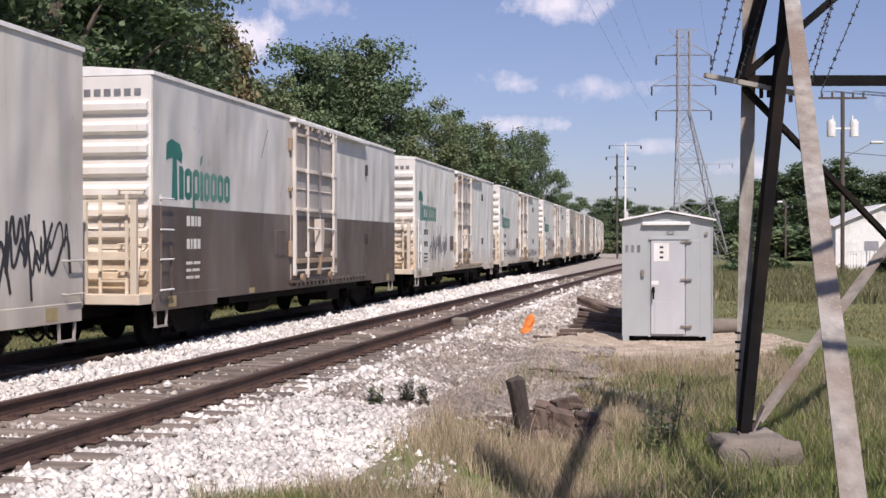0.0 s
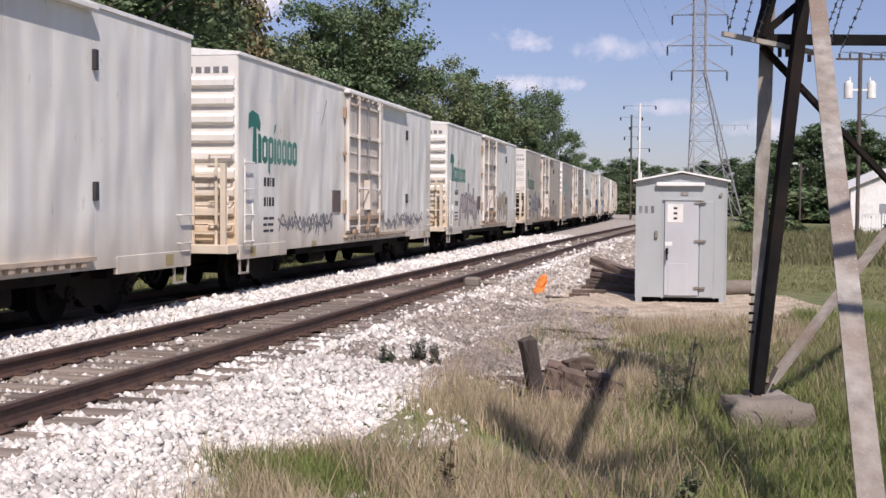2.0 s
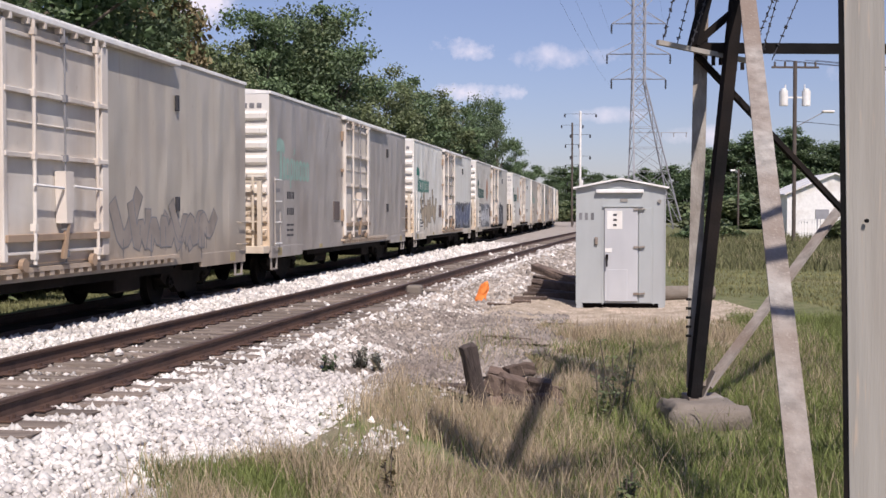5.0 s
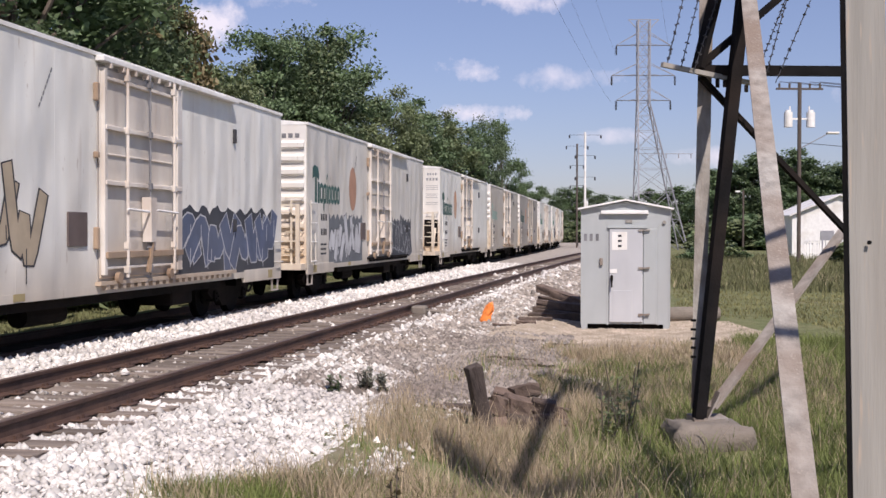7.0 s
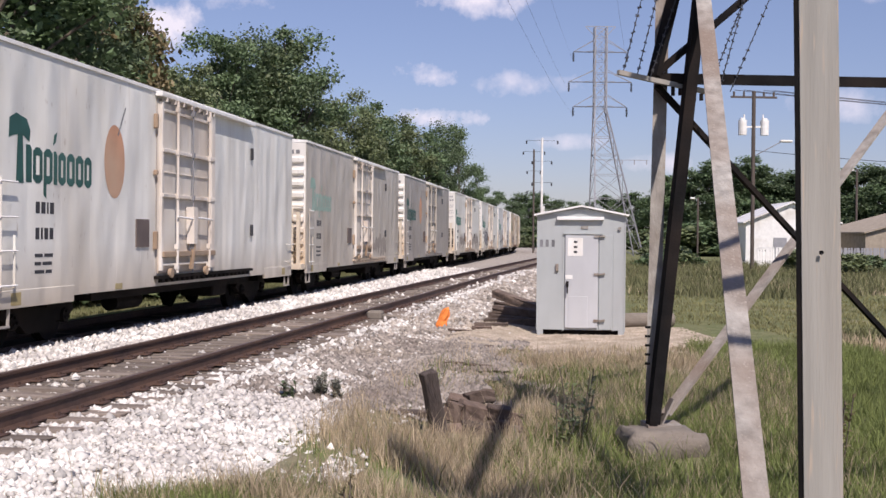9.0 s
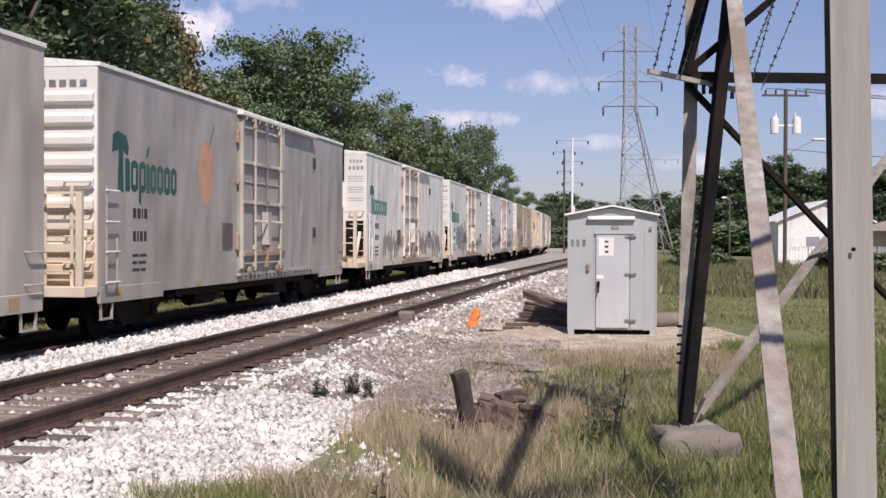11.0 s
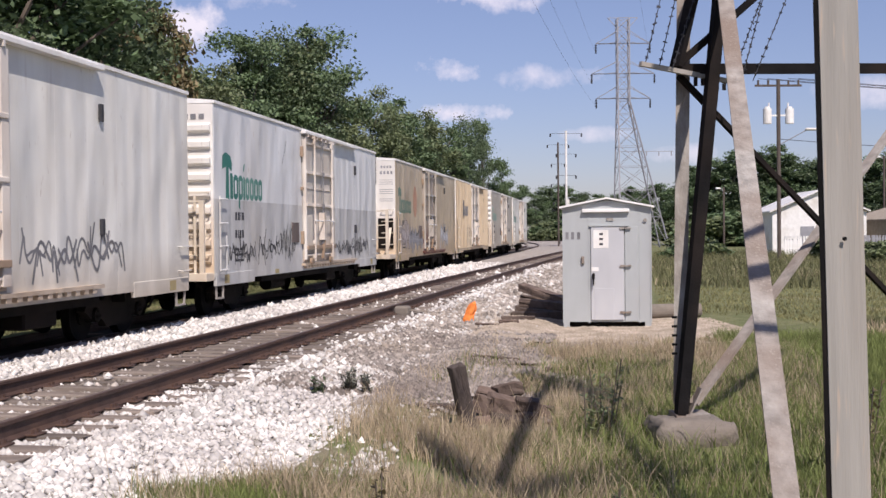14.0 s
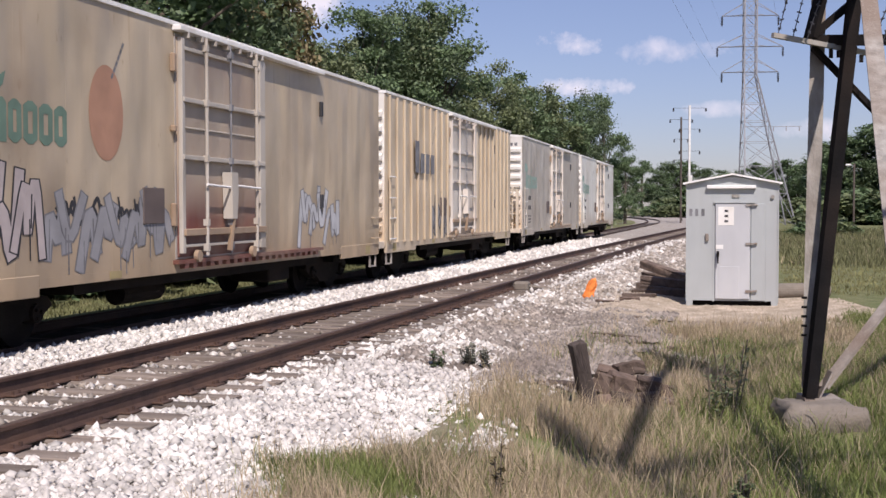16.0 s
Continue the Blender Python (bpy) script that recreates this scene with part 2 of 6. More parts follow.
ORANGE = material("orange_cloth", (0.85, 0.24, 0.05), 0.8, vary=0.2, scale=10)
WOODPOLE = material("utility_pole_wood", (0.10, 0.08, 0.068), 0.9, vary=0.25, scale=5, stretch=(1, 1, 0.2))
GREEN_DARK = material("deep_green_lettering", (0.012, 0.075, 0.062), 0.5, vary=0.2, scale=3, second=(0.04, 0.13, 0.11), patch=0.66, bump=0)
GREEN_INK = material("faded_green_lettering", (0.016, 0.16, 0.125), 0.5, vary=0.15, scale=3, second=(0.15, 0.33, 0.27), patch=0.66, bump=0)
GREEN_FADED = material("pale_green_lettering", (0.28, 0.42, 0.36), 0.55, vary=0.15, scale=3, bump=0)
BLACK_INK = material("black_paint_marks", (0.035, 0.035, 0.04), 0.6, vary=0.2, scale=5, bump=0)
GREY_INK = material("grey_paint_marks", (0.19, 0.19, 0.2), 0.6, vary=0.3, scale=5, bump=0)
FRUIT = material("faded_orange_disc", (0.62, 0.27, 0.14), 0.6, vary=0.25, scale=2.2, second=(0.5, 0.36, 0.25), patch=0.62, bump=0.1)
GREEN_OLD = material("dull_green_lettering", (0.13, 0.21, 0.16), 0.6, vary=0.2, scale=3, bump=0)
FRUIT_OLD = material("pale_orange_disc", (0.44, 0.24, 0.155), 0.6, vary=0.15, scale=2.2, bump=0.1)
SPRAY = {k: material("spray_" + k, c, 0.6, vary=0.25, scale=2.5, second=tuple(q * 0.8 + 0.05 for q in c), patch=0.66, bump=0) for k, c in
         (("grey", (0.30, 0.30, 0.31)), ("mauve", (0.46, 0.40, 0.385)), ("tan", (0.44, 0.36, 0.25)), ("navy", (0.07, 0.08, 0.12)), ("brown", (0.31, 0.27, 0.23)),
          ("silver", (0.55, 0.56, 0.57)), ("yellow", (0.36, 0.29, 0.14)), ("red", (0.30, 0.09, 0.06)), ("board", (0.12, 0.09, 0.08)), ("smoke", (0.13, 0.145, 0.16)), ("night", (0.03, 0.034, 0.045)), ("steel", (0.085, 0.11, 0.18)))}
WIRE = material("wire", (0.05, 0.05, 0.055), 0.6, 0.3, bump=0)
ROOF_TAN = material("tan_roof", (0.33, 0.28, 0.22), 0.9, vary=0.15, scale=3)


# ---- building helpers ----
def part(name, bm, mat, parent=None, label="", smooth=False):
    """Links a bmesh as one mesh object, under a thing or a part."""
    if isinstance(bm, bmesh.types.BMesh):
        me = bpy.data.meshes.new(name)
        bmesh.ops.recalc_face_normals(bm, faces=bm.faces)
        bm.to_mesh(me)
        bm.free()
        if smooth:
            me.shade_smooth()
    else:
        me = bm
    ob = new(name, me)
    if not me.materials:
        me.materials.append(mat)
    if me.materials[0] != mat:
        ob.material_slots[0].link = "OBJECT"
        ob.material_slots[0].material = mat
    if parent:
        ob.parent = parent
    if label:
        ob["label"] = label
    return ob


def empty(name, m=None):
    ob = new(name)
    ob.empty_display_size = 0.2
    if m is not None:
        ob.matrix_world = m
    return ob


def box(bm, x0, x1, y0, y1, z0, z1, bevel=0.0):
    g = bmesh.ops.create_cube(bm, size=1.0)["verts"]
    for v in g:
        v.co = Vector(((x0 + x1) / 2 + v.co.x * (x1 - x0), (y0 + y1) / 2 + v.co.y * (y1 - y0), (z0 + z1) / 2 + v.co.z * (z1 - z0)))
    if bevel:
        bmesh.ops.bevel(bm, geom=list({e for v in g for e in v.link_edges}), offset=bevel, segments=1, affect="EDGES")
    return bm


def bar(bm, a, b, w, h=None, seg=0):
    """A bar from a to b: flat (w by h) or round (seg sides, w its diameter)."""
    a, b = Vector(a), Vector(b)
    d = b - a
    q = d.to_track_quat("Z", "Y").to_matrix()
    h = h or w
    if seg:
        ring = [Vector((math.cos(2 * math.pi * i / seg) * w / 2, math.sin(2 * math.pi * i / seg) * h / 2, 0)) for i in range(seg)]
    else:
        ring = [Vector((sx * w / 2, sy * h / 2, 0)) for sx, sy in ((-1, -1), (1, -1), (1, 1), (-1, 1))]
    lo = [bm.verts.new(a + q @ v) for v in ring]
    hi = [bm.verts.new(b + q @ v) for v in ring]
    k = len(ring)
    for i in range(k):
        bm.faces.new((lo[i], lo[(i + 1) % k], hi[(i + 1) % k], hi[i]))
    bm.faces.new(lo[::-1])
    bm.faces.new(hi)
    return bm


def angle_iron(bm, a, b, w, t, side, out, w2=None):
    """An L-section from a to b: flanges of width w along the unit vectors side and out."""
    a, b, side, out = Vector(a), Vector(b), Vector(side).normalized(), Vector(out).normalized()
    w2 = w2 or w
    prof = [(0, 0), (w, 0), (w, t), (t, t), (t, w2), (0, w2)]
    lo = [bm.verts.new(a + side * p + out * q) for p, q in prof]
    hi = [bm.verts.new(b + side * p + out * q) for p, q in prof]
    for i in range(6):
        bm.faces.new((lo[i], lo[(i + 1) % 6], hi[(i + 1) % 6], hi[i]))
    bm.faces.new(lo[::-1])
    bm.faces.new(hi)
    return bm


def disc(bm, c, axis, r, depth, seg=20):
    c, axis = Vector(c), Vector(axis).normalized()
    return bar(bm, c - axis * depth / 2, c + axis * depth / 2, 2 * r, 2 * r, seg)


def mesh_from(name, verts, faces):
    me = bpy.data.meshes.new(name)
    me.from_pydata([tuple(v) for v in verts], [], faces)
    me.update()
    return me


def mesh_np(name, verts, loops, sizes):
    """A large mesh from numpy arrays."""
    me = bpy.data.meshes.new(name)
    me.vertices.add(len(verts))
    me.vertices.foreach_set("co", np.asarray(verts, np.float32).ravel())
    me.loops.add(len(loops))
    me.loops.foreach_set("vertex_index", np.asarray(loops, np.int32))
    me.polygons.add(len(sizes))
    starts = np.concatenate([[0], np.cumsum(sizes)[:-1]])
    me.polygons.foreach_set("loop_start", np.asarray(starts, np.int32))
    me.update(calc_edges=True)
    return me


# ---- the plan: two tracks, nearly parallel, that curve away in the distance ----
class Track:
    def __init__(self, heading, offset, bend, rail_z):
        a = radians(heading)
        self.d, self.n = np.array([math.sin(a), math.cos(a)]), np.array([math.cos(a), -math.sin(a)])
        self.offset, self.bend, self.rail_z = offset, bend, rail_z

    def off(self, s):
        s = np.asarray(s, float)
        return self.offset + self.bend * np.maximum(0, np.minimum(s, 130) - 25) ** 2 - 1.1e-3 * np.maximum(0, s - 125) ** 2

    def at(self, s, u=0.0):
        s = np.asarray(s, float)
        o = self.off(s) + u
        return np.stack([self.d[0] * s + self.n[0] * o, self.d[1] * s + self.n[1] * o], -1)


NEAR = Track(12.24, -6.11, 1.0e-4, 0.27)
FAR = Track(11.24, -9.55, -7.3e-5, 0.13)


def near_su(x, y):
    s = x * NEAR.d[0] + y * NEAR.d[1]
    return s, x * NEAR.n[0] + y * NEAR.n[1] - NEAR.off(s)


def far_u(x, y):
    s = x * FAR.d[0] + y * FAR.d[1]
    return x * FAR.n[0] + y * FAR.n[1] - FAR.off(s)


def smooth(a, b, v):
    q = np.clip((v - a) / (b - a), 0, 1)
    return q * q * (3 - 2 * q)


def lumps(x, y, amount=0.03):
    return amount * (np.sin(x * 1.7 + 0.6 * y) * np.cos(y * 1.3 - 0.4 * x) + 0.6 * np.sin(x * 3.9 + 1.3) * np.cos(y * 4.3 + 0.7 * x))


def bed_z(x, y):
    """The top of the ballast."""
    s, u = near_su(x, y)
    f = far_u(x, y)
    z = 0.055 + 0.01 * smooth(1.35, 1.7, np.abs(u)) - 0.115 * smooth(1.7, 3.2, u) - 0.12 * (1 - smooth(0.84, 1.12, f)) - 0.35 * smooth(1.7, 3.4, -f)
    z = z + 0.03 * smooth(0.84, 1.12, f) * (1 - smooth(1.5, 2.2, f))
    return z + lumps(x * 2, y * 2, 0.012)


def ground_z(x, y):
    s, u = near_su(x, y)
    return -0.14 * (1 - smooth(2.2, 3.6, u)) - 0.22 * smooth(3.4, 4.8, u) * (1 - 0.55 * smooth(14.5, 18.0, s)) - 0.28 * smooth(2.0, 5.0, -far_u(x, y)) + lumps(x, y, 0.02)


# ---- ground, ballast, tracks ----
def make_ground():
    xs = np.concatenate([-np.geomspace(1500, 60, 14), np.arange(-50, -12, 3.0), np.arange(-12, 14, 0.5), np.arange(14, 60, 3.0), np.geomspace(62, 1500, 14)])
    ys = np.concatenate([-np.geomspace(1500, 40, 12), np.arange(-36, 4, 3.0), np.arange(4, 40, 0.5), np.arange(40, 160, 4.0), np.geomspace(165, 3000, 18)])
    gx, gy = np.meshgrid(xs, ys)
    z = ground_z(gx, gy)
    verts = np.stack([gx, gy, z], -1).reshape(-1, 3)
    nx, ny = len(xs), len(ys)
    i, j = np.meshgrid(np.arange(nx - 1), np.arange(ny - 1))
    a = (j * nx + i).ravel()
    me = mesh_np("ground", verts, np.stack([a, a + 1, a + nx + 1, a + nx], 1).ravel(), np.full(len(a), 4))
    m = bpy.data.materials.new("meadow")
    m.use_nodes = True
    n, l = m.node_tree.nodes, m.node_tree.links
    b = n["Principled BSDF"]
    b.inputs["Roughness"].default_value = 0.95
    tc = n.new("ShaderNodeTexCoord")

    def tex(sc, det=5.0):
        t = n.new("ShaderNodeTexNoise")
        t.inputs["Scale"].default_value, t.inputs["Detail"].default_value = sc, det
        l.new(tc.outputs["Object"], t.inputs["Vector"])
        return t.outputs[0]

    def blend(f, a_, b_, lo, hi):
        r = n.new("ShaderNodeMapRange")
        r.inputs[1].default_value, r.inputs[2].default_value = lo, hi
        l.new(f, r.inputs[0])
        x = n.new("ShaderNodeMix")
        x.data_type = "RGBA"
        l.new(r.outputs[0], x.inputs[0])
        for k, v in ((6, a_), (7, b_)):
            if isinstance(v, tuple):
                x.inputs[k].default_value = (*v, 1)
            else:
                l.new(v, x.inputs[k])
        return x.outputs[2]
    c = blend(tex(2.2), (0.12, 0.145, 0.05), (0.19, 0.19, 0.085), 0.35, 0.65)
    c = blend(tex(0.22), c, (0.30, 0.25, 0.14), 0.55, 0.72)
    c = blend(tex(14.0), c, (0.09, 0.085, 0.04), 0.55, 0.75)
    l.new(c, b.inputs["Base Color"])
    bp = n.new("ShaderNodeBump")
    bp.inputs["Strength"].default_value, bp.inputs["Distance"].default_value = 1.0, 0.08
    l.new(tex(11.0), bp.inputs["Height"])
    l.new(bp.outputs[0], b.inputs["Normal"])
    return tagged(part("ground", me, m), "green meadow with dry patches beside the tracks", "ground", kind="structure")


make_ground()


def make_patch(name, pts_fn, nx, ny, mat, label, lift, zfn):
    """A laid surface, slightly uneven, over the ground."""
    verts = []
    for j in range(ny + 1):
        for i in range(nx + 1):
            x, y = pts_fn(i / nx, j / ny)
            edge = min(i, nx - i, j, ny - j)
            verts.append((x, y, float(zfn(x, y)) + (lift if edge > 0 else -0.08)))
    faces = [(j * (nx + 1) + i, j * (nx + 1) + i + 1, (j + 1) * (nx + 1) + i + 1, (j + 1) * (nx + 1) + i) for j in range(ny) for i in range(nx)]
    return tagged(part(name, mesh_from(name, verts, faces), mat), label, name.replace("_", " "), kind="structure")


def bed_point(a, b):
    s = -40 + 60 * b * 2 if b < 0.5 else 20 + (260 - 20) * ((b - 0.5) * 2) ** 1.6
    left, right = FAR.at(s, -3.6), NEAR.at(s, 3.75 + 0.25 * math.sin(s * 0.9) + 0.12 * math.sin(s * 2.7))
    return float(left[0] + (right[0] - left[0]) * a), float(left[1] + (right[1] - left[1]) * a)


make_patch("ballast_bed", bed_point, 36, 300, STONE_BED, "pale limestone ballast bed under two railway tracks", 0.0, bed_z)
make_patch("dry_soil", lambda a, b: (NEAR.at(3 + 26 * b, 3.3)[0] + a * (3.9 - 1.4 * b + 0.5 * math.sin(b * 17) + 0.2 * math.sin(b * 61)), NEAR.at(3 + 26 * b, 3.3)[1] + 0.3 * math.sin(a * 9)), 24, 90, SOIL,
           "bare soil between dry grass tufts beside the ballast", 0.015, ground_z)
make_patch("gravel_pad", lambda a, b: (0.7 + 6.0 * a + (1.2 * b if a < 0.5 else 0) + 0.35 * math.sin(b * 11), 19.3 + 0.6 * math.sin(a * 8) + 0.25 * math.sin(a * 31) + (7.4 + 0.8 * math.sin(a * 5)) * b), 40, 40, PAD,
           "tan gravel pad round the equipment shed", 0.03, ground_z)

def strip_point(track, s1, near_side):
    def point(a, b):
        s_ = -30 + 50 * b * 2 if b < 0.5 else 20 + (s1 - 20) * ((b - 0.5) * 2) ** 1.5
        q = track.at(s_, -1.42 + (1.42 + near_side) * a + 0.07 * math.sin(s_ * 2.1 + 4 * a))
        return float(q[0]), float(q[1])
    return point


make_patch("track_dirt", strip_point(NEAR, 150, 1.42), 14, 260, CINDER, "oily brown dirt among the ties", 0.007, bed_z)
# This strip's colour is darkened for the shadow under the train.
make_patch("track_dirt", strip_point(FAR, 150, 0.9), 14, 260, SHADE_BED, "track dirt coloured dark for the shade under the train", 0.012, bed_z)

RAIL_PROFILE = [(-0.070, -0.172), (0.070, -0.172), (0.070, -0.160), (0.012, -0.140), (0.010, -0.045), (0.036, -0.034), (0.037, -0.004), (0.030, 0.0), (-0.030, 0.0), (-0.037, -0.004),
                (-0.036, -0.034), (-0.010, -0.045), (-0.012, -0.140), (-0.070, -0.160)]


TIE_PLACES = []


def make_track(track, label, ties_from, ties_to):
    thing = tagged(empty("railway_track"), label, "railway track", group="railway tracks", kind="structure")
    ss = np.concatenate([np.arange(-300, -20, 20.0), np.arange(-20, 100, 4.0), np.arange(100, 330, 4.0)])
    for side in (0.755, -0.755):
        verts, faces = [], []
        k = len(RAIL_PROFILE)
        for s in ss:
            for p, q in RAIL_PROFILE:
                x, y = track.at(s, side + p)
                verts.append((x, y, track.rail_z + q))
        for r in range(len(ss) - 1):
            for i in range(k):
                faces.append((r * k + i, r * k + (i + 1) % k, (r + 1) * k + (i + 1) % k, (r + 1) * k + i))
        me = mesh_from("rail", verts, faces)
        ob = part("rail", me, RAIL_STEEL, thing, "rust-brown steel rail")
        me.materials.append(RAIL_TOP)
        me.polygons.foreach_set("material_index", [1 if (f % k) == 7 else 0 for f in range(len(faces))])
    rng = random.Random(5)
    shapes = []
    for v in range(4):
        bm = bmesh.new()
        box(bm, -1.3 - 0.06 * rng.random(), 1.3 + 0.08 * rng.random(), -0.115, 0.115, -0.17, 0.0, 0.012)
        for w in bm.verts:
            w.co += Vector((rng.uniform(-0.03, 0.03), rng.uniform(-0.012, 0.012), rng.uniform(-0.012, 0.008)))
        me = bpy.data.meshes.new("tie")
        bm.to_mesh(me)
        bm.free()
        shapes.append(me)
    plate = bmesh.new()
    box(plate, -0.17, 0.17, -0.1, 0.1, 0, 0.018, 0.004)
    for sx in (-0.11, 0.11):
        box(plate, sx - 0.012, sx + 0.012, -0.06, -0.04, 0.018, 0.05)
        box(plate, sx - 0.012, sx + 0.012, 0.04, 0.06, 0.018, 0.05)
    plate_me = bpy.data.meshes.new("tie_plate")
    plate.to_mesh(plate_me)
    plate.free()
    s, top = ties_from, track.rail_z - 0.172
    while s < ties_to:
        x, y = track.at(s)
        x2, y2 = track.at(s + 0.5)
        turn = math.degrees(math.atan2(x2 - x, y2 - y))
        if track is NEAR:
            TIE_PLACES.append(s)
        t = part("tie", shapes[rng.randrange(4)], TIE_WOOD, thing)
        t.matrix_world = pose(x, y, top + rng.uniform(-0.02, 0.008), rng.uniform(-1, 1), rng.uniform(-0.6, 0.6), -turn + rng.uniform(-1.6, 1.6))
        if s < 34 and track is NEAR:
            for side in (0.755, -0.755):
                p = part("tie_plate", plate_me, RAIL_STEEL, thing)
                px_, py_ = track.at(s, side)
                p.matrix_world = pose(px_, py_, top, 0, 0, -turn)
        s += 0.53 + rng.uniform(-0.04, 0.05)
    return thing


make_track(NEAR, "rusty railway track on worn wooden ties in pale ballast", 2.0, 115)
make_track(FAR, "railway track in the shade under the moving train", 6.0, 110)


def ballast_edge(s):
    """How far the white stone reaches from the track's middle."""
    return np.interp(s, [5, 6.8, 7.4, 7.6, 8.1, 8.4, 8.7, 9.4, 10.0, 10.3, 11.3, 13.3, 15.6, 18, 22, 30], [3.0, 3.1, 3.1, 2.85, 2.75, 3.3, 3.9, 4.0, 3.75, 3.5, 3.48, 3.25, 3.3, 3.5, 3.3, 3.6])


def scatter_stones():
    """Broken limestone, each stone a small lump of its own."""
    rng = np.random.default_rng(3)
    n = 225000
    s = 4.5 + 60 * rng.random(n) ** 2.1
    u = -3.3 + 7.4 * rng.random(n)
    edge = ballast_edge(s) + rng.normal(0, 0.16, n) + 1.3 * (rng.random(n) < 0.05)
    inside = np.abs(u) < 0.68
    keep = (u < edge) & (np.abs(np.abs(u) - 0.755) > 0.085) & ~(inside & (rng.random(n) < 0.5))
    keep &= ~((np.abs(u) < 1.42) & (rng.random(n) < 0.15 + 0.78 * smooth(10, 16, s)))
    ties = np.array(TIE_PLACES)
    k = np.clip(np.searchsorted(ties, s), 1, len(ties) - 1)
    gap = np.minimum(np.abs(s - ties[k - 1]), np.abs(s - ties[k]))
    keep &= ~((np.abs(u) < 1.36) & (gap < 0.125) & (rng.random(n) < 0.9))
    place = NEAR.at(s, u)
    keep &= far_u(place[:, 0], place[:, 1]) > 0.84
    s, u, xy = s[keep], u[keep], place[keep]
    n = len(s)
    base = np.array([[1, 0, 0], [-1, 0, 0], [0, 1, 0], [0, -1, 0], [0, 0, 1], [0, 0, -1]], float)
    size = np.clip(rng.lognormal(-3.66, 0.38, n), 0.010, 0.062)
    size *= 1 + np.clip(s - 12, 0, 46) * 0.035
    lump = base[None] * (0.65 + 0.7 * rng.random((n, 6, 1))) + rng.normal(0, 0.22, (n, 6, 3))
    lump[:, :, 2] *= 0.75
    ang = rng.random(n) * 6.283
    c, si = np.cos(ang), np.sin(ang)
    X = lump[:, :, 0] * c[:, None] - lump[:, :, 1] * si[:, None]
    Y = lump[:, :, 0] * si[:, None] + lump[:, :, 1] * c[:, None]
    z0 = bed_z(xy[:, 0], xy[:, 1]) + size * 0.35
    V = np.stack([xy[:, :1] + X * size[:, None], xy[:, 1:] + Y * size[:, None], z0[:, None] + lump[:, :, 2] * size[:, None]], -1)
    tri = np.array([[0, 2, 4], [2, 1, 4], [1, 3, 4], [3, 0, 4], [2, 0, 5], [1, 2, 5], [3, 1, 5], [0, 3, 5]])
    between = (np.abs(u) < 0.72) & (rng.random(n) < 0.6)
    dirty = ~between & (u > 1.2) & (s > 13) & (rng.random(n) < 0.88 * smooth(13, 18, s) * smooth(1.2, 2.2, u))
    between |= dirty
    for name, pick, mat, label in (("ballast_stones", ~between, STONE, "loose broken white and pinkish limestone ballast"), ("dirty_ballast", between, STREWN, "dirty brownish ballast between the rails and by the pad")):
        W = V[pick]
        F = (tri[None] + (np.arange(len(W)) * 6)[:, None, None]).reshape(-1)
        tagged(part(name, mesh_np(name, W.reshape(-1, 3), F, np.full(len(W) * 8, 3)), mat), label, "gravel", kind="stuff")


scatter_stones()


def scatter_pebbles(name, n, place, size, mat, label, seed, zfn=ground_z, lift=0.03):
    """Finer stones over the pad and the bare soil."""
    rng = np.random.default_rng(seed)
    x, y = place(rng, n)
    r = size * (0.6 + 0.9 * rng.random(len(x)))
    base = np.array([[1, 0, 0], [-0.5, 0.87, 0], [-0.5, -0.87, 0], [0, 0, 0.8]])
    V = base[None] * r[:, None, None] * (0.7 + 0.6 * rng.random((len(x), 4, 1)))
    V[:, :, 0] += x[:, None]
    V[:, :, 1] += y[:, None]
    V[:, :, 2] += (zfn(x, y) + lift)[:, None]
    tri = np.array([[0, 1, 3], [1, 2, 3], [2, 0, 3]])
    me = mesh_np(name, V.reshape(-1, 3), (tri[None] + (np.arange(len(x)) * 4)[:, None, None]).ravel(), np.full(len(x) * 3, 3))
    tagged(part(name, me, mat), label, "gravel", kind="stuff")


def on_pad(rng, n):
    return 0.6 + 6.4 * rng.random(n), 16.8 + 8.6 * rng.random(n)


def on_soil(rng, n):
    s, u = 12.5 + 8.0 * rng.random(n), 3.0 + 3.2 * rng.random(n) ** 1.3
    xy = NEAR.at(s, u)
    return xy[:, 0], xy[:, 1]


scatter_pebbles("pad_pebbles", 22000, on_pad, 0.022, PAD, "tan pebbles on the gravel pad", 5)
def on_shoulder(rng, n):
    s, u = 13.2 + 8.3 * rng.random(n), 1.7 + 2.9 * rng.random(n)
    xy = NEAR.at(s, u)
    k = np.sin(s * 1.7 + u * 2.0) + 0.7 * np.sin(s * 4.1 - u * 3.0) > -0.35 + 0.8 * rng.random(n) - 0.5 * smooth(2.4, 3.4, u)
    return xy[k, 0], xy[k, 1]


def top_z(x, y):
    return np.maximum(bed_z(x, y), ground_z(x, y))


scatter_pebbles("shoulder_stones", 15000, on_shoulder, 0.05, RUBBLE, "dirty grey rubble over the white ballast", 9, top_z, 0.012)
scatter_pebbles("strewn_stones", 14000, on_soil, 0.03, RUBBLE, "grey and brown stones strewn over bare soil", 6)


# ---- the train ----
CAR_LENGTH, HALF, SILL, EAVE = 16.04, 1.5, 0.79, 4.41
MESHES = {}


def shared(key, build):
    """One mesh for all the parts that look alike."""
    if key not in MESHES:
        bm = bmesh.new()
        build(bm)
        bmesh.ops.recalc_face_normals(bm, faces=bm.faces)
        me = bpy.data.meshes.new(key)
        bm.to_mesh(me)
        bm.free()
        MESHES[key] = me
    return MESHES[key]


